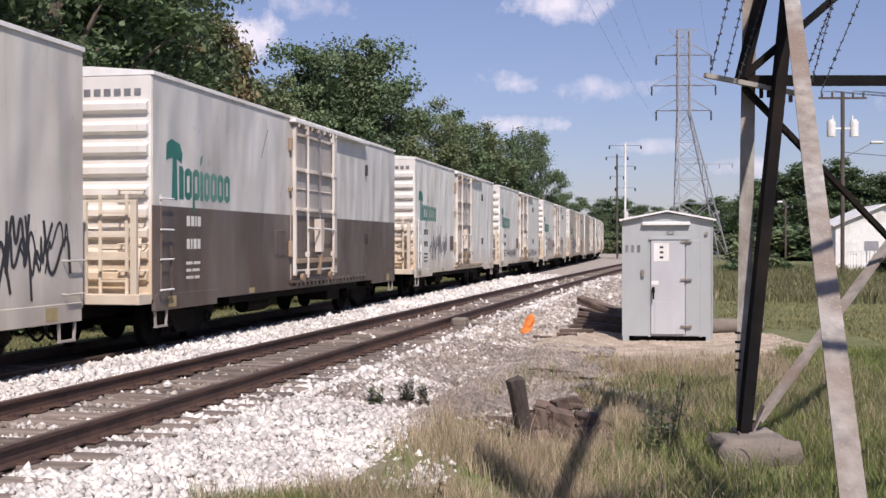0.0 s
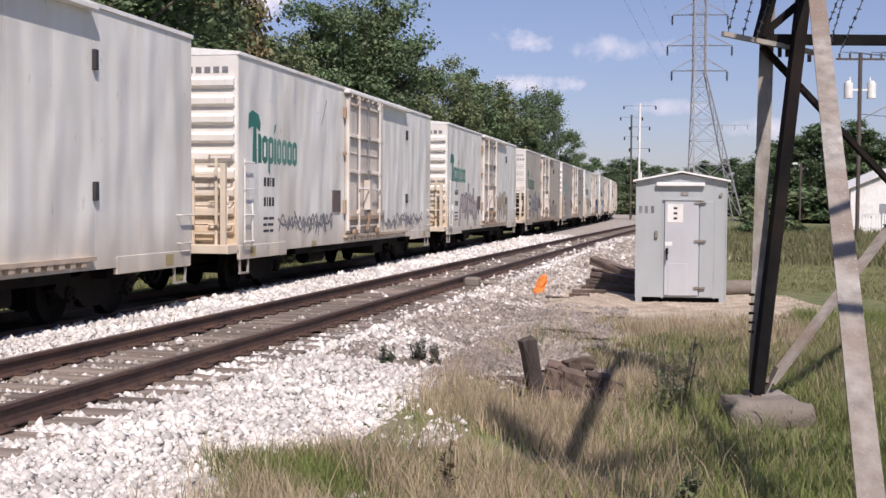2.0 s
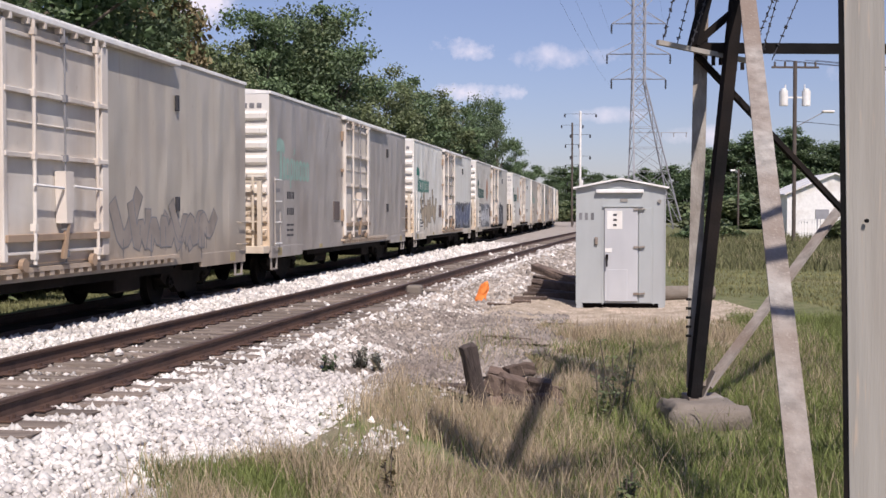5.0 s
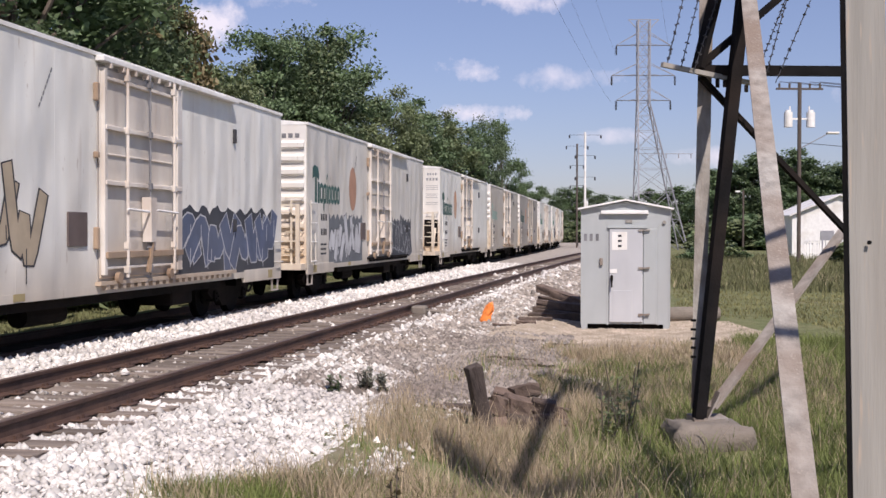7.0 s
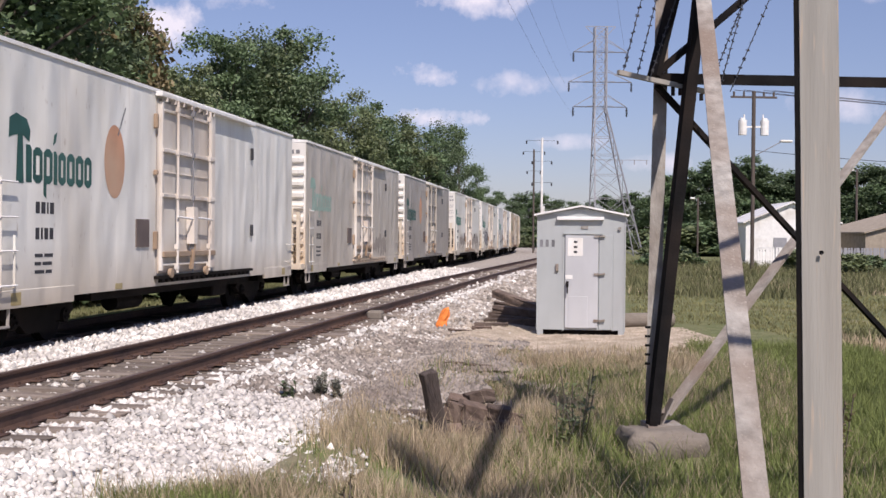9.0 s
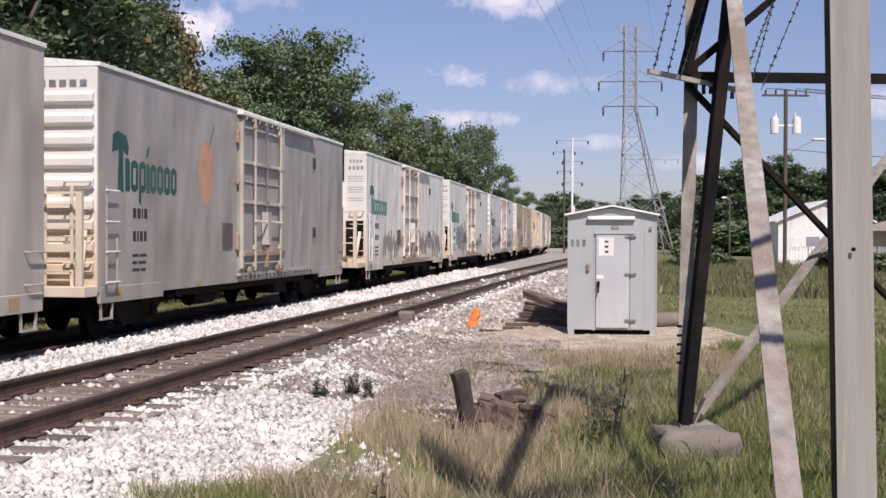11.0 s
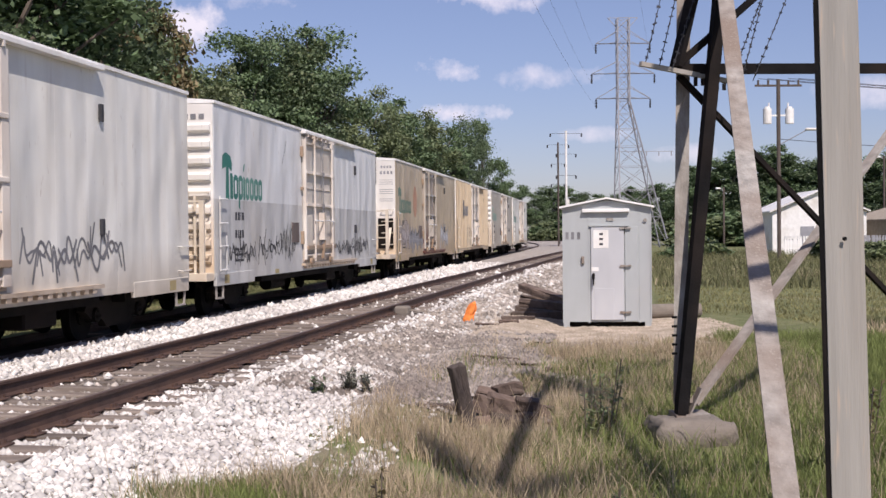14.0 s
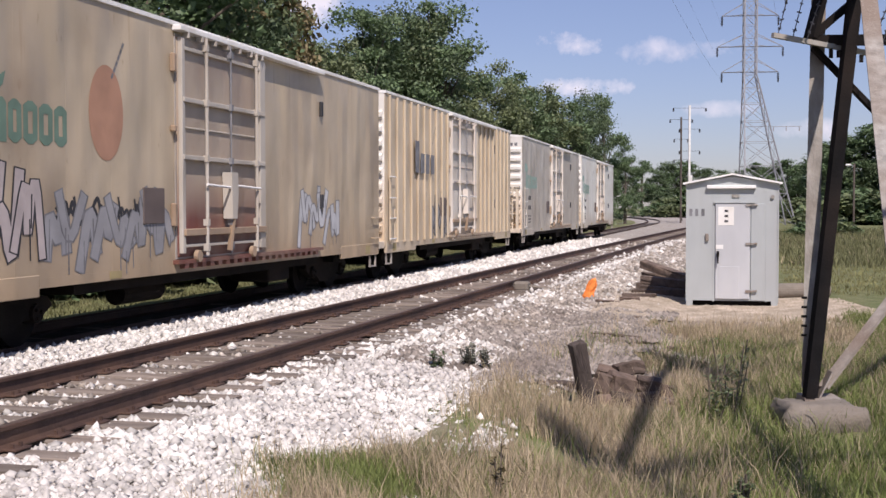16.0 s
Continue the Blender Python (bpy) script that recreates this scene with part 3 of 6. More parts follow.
def soften(pts, rounds=2):
    """Cuts the corners of an open line."""
    for _ in range(rounds):
        out = [pts[0]]
        for (a, b), (c, d) in zip(pts, pts[1:]):
            out += [(a * 0.75 + c * 0.25, b * 0.75 + d * 0.25), (a * 0.25 + c * 0.75, b * 0.25 + d * 0.75)]
        pts = out + [pts[-1]]
    return pts


def ribbon(bm, pts, width, x, closed=True):
    """A sprayed line: one mitred strip along the points."""
    k = len(pts)
    P = [Vector((x + 0.00001 * q_, *q)) for q_, q in enumerate(pts)]
    rows = []
    for i in range(k):
        a = P[i - 1] if closed or i else P[i]
        b = P[(i + 1) % k] if closed or i < k - 1 else P[i]
        d = b - a
        if d.length < 1e-5:
            continue
        d.normalize()
        n_ = Vector((0, -d.z, d.y)) * width / 2
        c = P[i] if closed or 0 < i < k - 1 else P[i] + d * width * (0.3 if i else -0.3)
        rows.append((bm.verts.new(c - n_), bm.verts.new(c + n_)))
    for i in range(len(rows) if closed else len(rows) - 1):
        a, b = rows[i], rows[(i + 1) % len(rows)]
        bm.faces.new((a[0], b[0], b[1], a[1]))


def graffiti(car, seed, y0, y1, z0, z1, fill, line, letters=4, width=0.05, cloud=None, paint=None):
    """A sprayed tag: joined arches and points in a row, pale bands inside a dark edge; scrawls are loops of the dark line alone."""
    rng = random.Random(seed)
    scrawl = fill is None and width < 0.06
    pieces = letters + 2
    w, h = (y1 - y0) / pieces, (z1 - z0) * 1.15
    ink = {"black": BLACK_INK, "white": SPRAY["silver"]}.get(line, GREY_INK)
    if cloud:
        top = [(y0 - 0.2 + (y1 - y0 + 0.4) * k / 40, z1 + 0.2 + 0.07 * math.sin(k * 1.3 + seed) + rng.uniform(-0.04, 0.04)) for k in range(41)]
        bm = bmesh.new()
        bm.faces.new([bm.verts.new((HALF + 0.0042, p, q)) for p, q in [(y0 - 0.2, 0.86)] + top + [(y1 + 0.2, 0.86)]])
        part("graffiti_cloud", bm, SPRAY[cloud], car, "dark sprayed cloud behind the tag")
    for i in [*range(pieces)] * (2 if scrawl else 1):
        n = rng.choice((3, 4, 5)) if not scrawl else rng.choice((4, 5, 7))
        low = rng.random() < 0.6
        lean, grow = rng.uniform(-0.15, 0.2), rng.uniform(0.82, 1.08)
        pts = []
        for k in range(n):
            up = (k % 2 == 0) != low
            q = (rng.uniform(0.72, 1.0) if up else rng.uniform(0.0, 0.4)) if not scrawl else rng.uniform(0.0, 0.45) + (0.5 if up else 0.0)
            y = y0 + w * (i - 0.12 + 1.25 * k / (n - 1) + rng.uniform(-0.22, 0.22) + lean * q)
            pts.append((y, max(0.9, z0 + h * grow * q)))
        pts = soften(pts, 3 if scrawl else 2)
        x = HALF + 0.0055 + 0.0008 * i
        if scrawl:
            bm = bmesh.new()
            ribbon(bm, pts, max(0.03, width) * rng.uniform(0.7, 1.25), x, False)
            part("graffiti", bm, ink, car, "thin dark sprayed scrawl, unreadable")
            continue
        band = w * rng.uniform(0.34, 0.48) * (1.25 if cloud else 1.0)
        bm = bmesh.new()
        ribbon(bm, pts, band, x + 0.0004, False)
        tag = part("graffiti", bm, SPRAY[fill] if fill else paint, car, (fill or "hollow") + " sprayed graffiti, unreadable")
        if line:
            bm = bmesh.new()
            ribbon(bm, pts, band + 2 * max(0.03, width * 0.6), x, False)
            part("graffiti_outline", bm, ink, tag, "sprayed outline")
            for _ in range(rng.choice((1, 2, 3))):
                p, q = pts[rng.randrange(len(pts))]
                bm = bmesh.new()
                ribbon(bm, [(p, q), (p + rng.uniform(-0.02, 0.02), max(0.84, q - rng.uniform(0.15, 0.5)))], 0.028, x + 0.0007, False)
                part("paint_drip", bm, ink, tag)


def logo_mesh(bm):
    """The maker's mark as plain shapes: a tall stem with a leaf-like cap and a row of rounded blocks."""
    x = HALF + 0.006

    def poly(pts):
        bm.faces.new([bm.verts.new((x, 0.48 + (p - 0.72) * 0.92, q)) for p, q in pts])

    poly([(0.95, 2.44), (1.20, 2.44), (1.17, 3.12), (1.0, 3.12)])
    poly([(0.72, 3.06), (0.74, 3.34), (0.95, 3.42), (1.3, 3.36), (1.42, 3.2), (1.38, 3.04), (1.17, 3.12), (1.0, 3.12), (0.86, 3.1)])
    y = 1.27
    for w, up, low, slot in ((0.20, 3.0, 2.46, 0), (0.33, 2.98, 2.46, 1), (0.32, 2.98, 2.24, 1), (0.14, 2.96, 2.46, 0), (0.28, 2.96, 2.46, 1), (0.31, 2.96, 2.46, 1), (0.31, 2.95, 2.46, 1), (0.30, 2.95, 2.46, 1)):
        c = 0.06
        if slot:
            g = 0.105
            poly([(y, low + c), (y + g, low), (y + g, up), (y, up - c)])
            poly([(y + w - g, low if low > 2.4 else 2.46), (y + w, 2.46 + c), (y + w, up - c), (y + w - g, up)])
            poly([(y + g, up - 0.12), (y + w - g, up - 0.12), (y + w - g, up), (y + g, up)])
            poly([(y + g, 2.46), (y + w - g, 2.46), (y + w - g, 2.58), (y + g, 2.58)])
        else:
            poly([(y, low), (y + w, low), (y + w, up - c), (y + w - c, up), (y, up)])
        y += w + 0.035
    poly([(2.20, 3.04), (2.30, 3.10), (2.36, 3.26), (2.24, 3.2)])


def number_marks():
    """Reporting marks as plain bars: (along, up, width, height)."""
    out = []
    for z, h, y, marks in ((2.02, 0.17, 1.30, (0.13, 0.13, 0.05, 0.13)), (1.64, 0.17, 1.30, (0.12, 0.06, 0.12, 0.12)), (1.38, 0.05, 1.28, (0.25, 0.28)), (1.26, 0.05, 1.28, (0.2, 0.3)), (1.14, 0.05, 1.28, (0.3, 0.2))):
        for w in marks:
            out.append((y, z, w, h))
            y += w + 0.05
    return out


WHEELS = []


def truck(car, y):
    """A two-axle bogie."""
    def frame_(bm):
        for sx in (-1, 1):
            x = sx * 1.0
            pts = [(-1.25, 0.5), (-1.15, 0.62), (-0.55, 0.66), (-0.35, 0.78), (0.35, 0.78), (0.55, 0.66), (1.15, 0.62), (1.25, 0.5), (1.0, 0.36), (0.6, 0.34), (0.4, 0.2), (-0.4, 0.2), (-0.6, 0.34), (-1.0, 0.36)]
            lo = [bm.verts.new((x - 0.07, p, q)) for p, q in pts]
            hi = [bm.verts.new((x + 0.07, p, q)) for p, q in pts]
            for i in range(len(pts)):
                bm.faces.new((lo[i], lo[(i + 1) % len(pts)], hi[(i + 1) % len(pts)], hi[i]))
            bm.faces.new(lo[::-1])
            bm.faces.new(hi)
        box(bm, -1.0, 1.0, -0.2, 0.2, 0.42, 0.7, 0.02)

    def wheels(bm):
        for sx in (-1, 1):
            disc(bm, (sx * 0.755, 0, 0), (1, 0, 0), 0.42, 0.13, 24)
            disc(bm, (sx * 0.70, 0, 0), (1, 0, 0), 0.445, 0.03, 24)
            disc(bm, (sx * 0.83, 0, 0), (1, 0, 0), 0.17, 0.06, 12)
            for k in range(3):
                a = 2.094 * k
                disc(bm, (sx * 1.03, 0.06 * math.cos(a), 0.06 * math.sin(a)), (1, 0, 0), 0.025, 0.24, 6)
            disc(bm, (sx * 1.02, 0, 0), (1, 0, 0), 0.12, 0.2, 10)
        disc(bm, (0, 0, 0), (1, 0, 0), 0.08, 1.5, 10)

    b = part("bogie", shared("bogie", frame_), UNDER, car, "grimy cast-steel bogie, near-black for the shade under the car")
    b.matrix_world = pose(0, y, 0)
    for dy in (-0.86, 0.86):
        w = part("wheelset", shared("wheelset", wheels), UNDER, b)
        w.matrix_basis = pose(0, dy, 0.42)
        WHEELS.append((w, dy))


def boxcar(spec):
    """One insulated box car; local y runs back from its leading end, x towards the viewer's side, z up from the rails."""
    i, paint, door_paint, ink = spec["i"], spec["paint"], spec.get("door", spec["paint"]), spec.get("ink", GREEN_INK)
    unit, ribbed, L = spec.get("unit", False), spec.get("ribbed", False), spec.get("length", CAR_LENGTH)
    dy = spec.get("door_shift", 0.0 if unit or ribbed else 0.6)
    car = tagged(empty("boxcar"), spec["label"], "boxcar", group="cars of the freight train")

    def body(bm):
        box(bm, -HALF, HALF, 0, L, SILL + 0.02, EAVE - 0.02, 0.03)
    part("body", shared("body%.1f" % L, body), paint, car)
    for k in range(15):
        a, b_ = k * L / 15 + 0.001, (k + 1) * L / 15 - 0.001
        part("side_panel", shared("panel%.1f_%d" % (L, k), lambda bm: box(bm, HALF - 0.01, HALF + 0.0018, a, b_, SILL + 0.06, EAVE - 0.06)), paint, car)

    def roof(bm):
        prof = [(-HALF - 0.03, EAVE - 0.05), (HALF + 0.03, EAVE - 0.05), (HALF + 0.03, EAVE + 0.01), (0.5, EAVE + 0.10), (0, EAVE + 0.12), (-0.5, EAVE + 0.10), (-HALF - 0.03, EAVE + 0.01)]
        lo = [bm.verts.new((p, -0.02, q)) for p, q in prof]
        hi = [bm.verts.new((p, L + 0.02, q)) for p, q in prof]
        for k in range(len(prof)):
            bm.faces.new((lo[k], lo[(k + 1) % len(prof)], hi[(k + 1) % len(prof)], hi[k]))
        bm.faces.new(lo[::-1])
        bm.faces.new(hi)
        for k in range(1, 16):
            y = k * L / 16
            bar(bm, (HALF - 0.3, y, EAVE + 0.03), (0, y, EAVE + 0.125), 0.05, 0.04)
    part("roof", shared("roof%.1f" % L, roof), WHITE, car, "white sheet-metal roof")

    # the door with its frame, rods and tracks
    y0, y1 = 6.1 + dy, 9.2 + dy

    # Dark strip added round the door to paint the gap's shadow.
    part("door_gasket", shared("gapshade%.1f" % dy, lambda bm: box(bm, HALF - 0.02, HALF + 0.02, y0 - 0.035, y1 + 0.035, 0.97, 4.25)), SOOTY, car, "dark strip for the shade in the gap round the door")
    d = part("door", shared("door%.1f" % dy, lambda bm: box(bm, HALF - 0.02, HALF + 0.045, y0, y1, 1.0, 4.2, 0.012)), door_paint, car, "plug door with a raised frame")
    rod = spec["rod"]
    for k, (z, h, out) in enumerate(((1.16, 0.022, 0.10), (1.36, 0.05, 0.15), (2.46, 0.034, 0.13), (2.9, 0.014, 0.07), (3.3, 0.034, 0.13), (4.05, 0.028, 0.10))):
        part("door_bar", shared("doorbar%d%.1f" % (k, dy), lambda bm: box(bm, HALF + 0.04, HALF + out, y0 + 0.04, y1 - 0.04, z - h, z + h, 0.008)), rod if k != 1 else DOOR_RUST, d)
    for k, (y, w) in enumerate(((y0 + 0.06, 0.05), (y1 - 0.10, 0.11))):
        part("door_stile", shared("stile%d%.1f" % (k, dy), lambda bm: box(bm, HALF + 0.04, HALF + 0.11, y - w, y + w, 1.05, 4.2, 0.01)), rod, d)
    for k, (y, w, top) in enumerate(((y0 + 0.74, 0.055, 4.27), (y0 + 1.62, 0.028, 4.27), (y1 - 0.46, 0.055, 4.27))):
        def lock_rod(bm):
            bar(bm, (HALF + 0.15, y, 1.0), (HALF + 0.15, y, top), w, seg=8)
            for z in (1.12, 1.5, 2.46, 3.3, 4.12):
                box(bm, HALF + 0.10, HALF + 0.18, y - 0.038, y + 0.038, z - 0.05, z + 0.05)
        part("lock_rod", shared("rod%.2f" % y, lock_rod), rod if k != 1 else GREY_INK, d)
    ym = y0 + 1.62

    def lock_box(bm):
        prof = [(-0.15, 2.28), (0.15, 2.28), (0.17, 1.95), (0.11, 1.55), (-0.11, 1.55), (-0.13, 1.95)]
        lo = [bm.verts.new((HALF + 0.06, ym + p, q)) for p, q in prof]
        hi = [bm.verts.new((HALF + 0.21, ym + p * 0.8, q)) for p, q in prof]
        for q in range(6):
            bm.faces.new((lo[q], lo[(q + 1) % 6], hi[(q + 1) % 6], hi[q]))
        bm.faces.new(hi)
        bm.faces.new(lo[::-1])
    part("lock_box", shared("lockbox%.1f" % dy, lock_box), rod, d, "pale lock box")
    part("lock_lever", shared("lever%.1f" % dy, lambda bm: bar(bm, (HALF + 0.17, ym + 0.02, 1.6), (HALF + 0.14, ym - 0.06, 1.05), 0.07, 0.05)), DOOR_RUST, d, "rusty lock lever")
    for k, (ya, yb) in enumerate(((y0 + 0.66, ym - 0.14), (ym + 0.16, y1 - 0.4))):
        part("handle", shared("handle%d%.1f" % (k, dy), lambda bm: bar(bm, (HALF + 0.19, ya, 2.07), (HALF + 0.19, yb, 2.04), 0.04, seg=8)), WHITE, d, "white lock bar")
    for k, (z, h) in enumerate(((3.68, 0.34), (1.45, 0.42), (2.82, 0.12))):
        part("hinge_bracket", shared("hinge%d%.1f" % (k, dy), lambda bm: box(bm, HALF, HALF + 0.08, y0 - 0.17, y0 - 0.08, z, z + h * 0.8, 0.015)), DOOR_RUST, car, "rust-stained door bracket")
    for k, y in enumerate((y0 + 0.5, y1 - 0.55)):
        part("roller", shared("roller%d%.1f" % (k, dy), lambda bm: disc(bm, (HALF + 0.11, y, 1.0), (1, 0, 0), 0.09, 0.07, 12)), DOOR_RUST, d, "rusty door roller")
    for k in range(7):
        y = y0 + 0.15 + 0.46 * k
        part("track_hanger", shared("hanger%d%.1f" % (k, dy), lambda bm: box(bm, HALF + 0.05, HALF + 0.15, y, y + 0.05, 4.2, 4.28)), rod, car)
    part("upper_track", shared("uptrack%.1f" % dy, lambda bm: box(bm, HALF, HALF + 0.15, y0 - 0.1, 12.1 + dy, 4.28, 4.36, 0.01)), WHITE, car, "overhanging door track")

    def lower_track(bm):
        box(bm, HALF, HALF + 0.10, y0 - 0.1, 12.1 + dy, 0.90, 0.96)
        for k in range(20):
            y = y0 + 0.1 + k * 0.29
            box(bm, HALF + 0.004, HALF + 0.09, y, y + 0.13, 0.83, 0.90)
    part("lower_track", shared("lowtrack%.1f" % dy, lower_track), spec.get("track", door_paint), car, "scalloped lower door track")
    for k, (z, h) in enumerate(((3.5, 0.28), (1.72, 0.26))):
        part("door_stop", shared("stop%d%.1f" % (k, dy), lambda bm: box(bm, HALF, HALF + 0.06, 12.15 + dy, 12.25 + dy, z, z + h, 0.01)), BLACK_INK, car)
    part("placard_board", shared("placard%.1f" % dy, lambda bm: box(bm, HALF, HALF + 0.03, 5.1 + dy, 5.7 + dy, 1.5, 2.0, 0.005)), spec.get("board", SPRAY["board"]), car, "square placard board")
    part("side_sill", shared("sill%.1f" % L, lambda bm: (box(bm, HALF - 0.05, HALF + 0.012, 0.05, 2.6, SILL - 0.12, SILL + 0.14, 0.01), box(bm, HALF - 0.05, HALF + 0.012, L - 2.6, L - 0.05, SILL - 0.12, SILL + 0.14, 0.01), box(bm, HALF - 0.1, HALF + 0.008, 2.6, L - 2.6, SILL - 0.02, SILL + 0.1))), paint, car)
    for k, y in enumerate((0.55, L - 1.0, 4.2)):
        part("reflector", shared("reflect%d%.1f" % (k, L), lambda bm: box(bm, HALF + 0.012, HALF + 0.016, y, y + 0.3, SILL - 0.08 if k < 2 else SILL, SILL + 0.1)), SPRAY["yellow"], car, "faded yellow reflector plate")

    # ends
    def rib(bm, z, front):
        y, o = (-0.012, -0.085) if front else (L + 0.012, 0.085)
        a = [(-HALF + 0.06, y, z), (HALF - 0.06, y, z), (HALF - 0.06, y + o, z + 0.05), (HALF - 0.06, y + o, z + 0.15), (HALF - 0.06, y, z + 0.21), (-HALF + 0.06, y, z + 0.21), (-HALF + 0.06, y + o, z + 0.15), (-HALF + 0.06, y + o, z + 0.05)]
        v = [bm.verts.new(p) for p in a]
        for f in ((0, 1, 2, 7), (7, 2, 3, 6), (6, 3, 4, 5), (1, 4, 3, 2), (0, 7, 6, 5)):
            bm.faces.new([v[q] for q in f])
    part("end_plate", shared("endplate", lambda bm: box(bm, -HALF + 0.02, HALF - 0.02, -0.012, 0.02, SILL + 0.05, EAVE - 0.05, 0.008)), spec["rust_end"], car, "pale steel end plate, rusty towards its foot")
    if not unit:
        for k in range(9):
            part("end_rib", shared("rib%d" % k, lambda bm: rib(bm, 1.12 + 0.33 * k, True)), spec["rust_end"], car)
        for k in range(6):
            part("end_number", shared("endnumber%d" % k, lambda bm: box(bm, 0.35 + 0.17 * k, 0.46 + 0.17 * k, -0.022, -0.005, 4.04, 4.15)), GREY_INK, car)
    else:
        u = part("refrigeration_unit", shared("unitback", lambda bm: box(bm, -0.95, 0.78, -0.16, 0.01, 3.5, 4.5)), DARK_STEEL, car, "dark louvred refrigeration unit")
        for k in range(15):
            part("louvre", shared("louvre%d" % k, lambda bm: box(bm, -0.95, 0.78, -0.2, -0.15, 3.53 + k * 0.064, 3.56 + k * 0.064)), UNDER if k % 2 else DARK_STEEL, u)
        part("mullion", shared("mullion", lambda bm: box(bm, 0.25, 0.29, -0.21, -0.15, 3.5, 4.5)), DARK_STEEL, u)
        for k, (a, b_) in enumerate(((-0.95, -0.12), (-0.10, 0.42), (0.44, 0.76))):
            part("unit_panel", shared("unitpanel%d" % k, lambda bm: box(bm, a, b_, -0.12, -0.01, 2.7, 3.48, 0.01)), spec["end"], u, "cream access panel")
        # A thin near-black plate paints the shade behind the ladder.
        part("ladder_recess", shared("recess", lambda bm: box(bm, 0.84, 1.40, -0.03, 0.0, 1.15, 2.25)), UNDER, car, "near-black panel for the shade behind the grab irons")
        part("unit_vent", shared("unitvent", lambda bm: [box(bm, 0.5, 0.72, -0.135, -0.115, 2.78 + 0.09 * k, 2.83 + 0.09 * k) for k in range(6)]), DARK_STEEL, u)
        # Flat near-black plate stands for the shade inside the open bay.
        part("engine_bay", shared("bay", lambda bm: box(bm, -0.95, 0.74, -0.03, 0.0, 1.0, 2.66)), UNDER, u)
        part("fuel_tank", shared("tank", lambda bm: box(bm, -0.35, 0.55, -0.45, -0.03, 1.3, 1.82, 0.03)), DUSTY, u, "grimy pale tank")
        part("fan_box", shared("fanbox", lambda bm: box(bm, -0.9, 0.7, -0.12, -0.03, 2.35, 2.66, 0.02)), DUSTY, u, "rust-streaked fan box")
        for k, (y_, w, z, h) in enumerate([(0.95 + 0.11 * q, 0.07, 4.08, 0.09) for q in range(4)] + [(0.92 + 0.13 * q, 0.08, 3.86, 0.11) for q in range(4)] + [(0.9, 0.5, 3.64 - 0.075 * q - 0.12 * (q // 3), 0.018) for q in range(8)]):
            part("corner_mark", shared("cornermark%d" % k, lambda bm: box(bm, y_, y_ + w, -0.016, 0.0, z, z + h)), SPRAY["grey"], car)

    deep = -1.15 if unit else -0.45
    e = part("end_platform", shared("platform%d" % unit, lambda bm: box(bm, -HALF + 0.05, HALF - 0.02, deep, 0.0, SILL, SILL + 0.16, 0.01)), spec["platform"], car, "end platform with upright posts and rails")
    for k, x in enumerate((HALF - 0.12, 0.55, -0.5, -HALF + 0.1)):
        part("upright", shared("upright%d%d" % (k, unit), lambda bm: bar(bm, (x, deep + 0.05, SILL + 0.1), (x, deep + 0.05, 2.55 if unit else 2.4), 0.10, 0.07)), spec["platform"], e)
    for k, z in enumerate((1.55, 2.0, 2.5) if unit else (1.5, 2.38)):
        part("rail", shared("endrail%d%d" % (k, unit), lambda bm: bar(bm, (HALF - 0.1, deep + 0.05, z), (-HALF + 0.1, deep + 0.05, z), 0.04, 0.04)), spec["platform"], e)
    part("brace", shared("endbrace%d" % unit, lambda bm: bar(bm, (HALF - 0.14, deep + 0.08, SILL + 0.12), (HALF - 0.2, -0.05, 1.9), 0.09, 0.03)), spec["platform"], e)
    for yy, ff in ((0.12, 1), (L - 0.62, 1)):
        part("step", shared("step%.1f" % yy, lambda bm: [bar(bm, (HALF - 0.03, yy, SILL), (HALF - 0.03, yy + 0.04, 0.42), 0.04, 0.02), bar(bm, (HALF - 0.03, yy + 0.46, SILL), (HALF - 0.03, yy + 0.42, 0.42), 0.04, 0.02), bar(bm, (HALF - 0.03, yy + 0.03, 0.42), (HALF - 0.03, yy + 0.43, 0.42), 0.06, 0.03)]), SOOTY, car)
    for k, z in enumerate((1.3, 1.72, 2.14, 2.56)):
        part("grab_iron", shared("grab%d" % k, lambda bm: (bar(bm, (1.0, -0.16, z), (1.42, -0.16, z), 0.03, seg=6), bar(bm, (1.0, -0.16, z), (1.0, 0, z), 0.03, seg=6), bar(bm, (1.42, -0.16, z), (1.42, 0, z), 0.03, seg=6))), RUST_CREAM, car)
    # side ladder at the leading corner, and a short one at the trailing corner
    lad = part("side_ladder", shared("ladder_rail", lambda bm: [bar(bm, (HALF + 0.07, y, 0.96), (HALF + 0.07, y, 2.5 if y < 0.3 else 1.7), 0.035, 0.02) for y in (0.14, 0.54)]), paint, car, "rust-streaked ladder")
    for k, z in enumerate((1.0, 1.48, 1.95, 2.44)):
        part("rung", shared("rung%d" % k, lambda bm: bar(bm, (HALF + 0.09, 0.1, z), (HALF + 0.09, 0.58, z), 0.032, seg=6)), WHITE, lad)
    for k, z in enumerate((1.05, 1.5)):
        part("grab_iron", shared("reargrab%d%.1f" % (k, L), lambda bm: [bar(bm, (HALF + 0.08, L - 0.55, z), (HALF + 0.08, L - 0.1, z), 0.03, seg=6), bar(bm, (HALF, L - 0.55, z), (HALF + 0.08, L - 0.55, z), 0.03, seg=6), bar(bm, (HALF, L - 0.1, z), (HALF + 0.08, L - 0.1, z), 0.03, seg=6)]), paint, car)
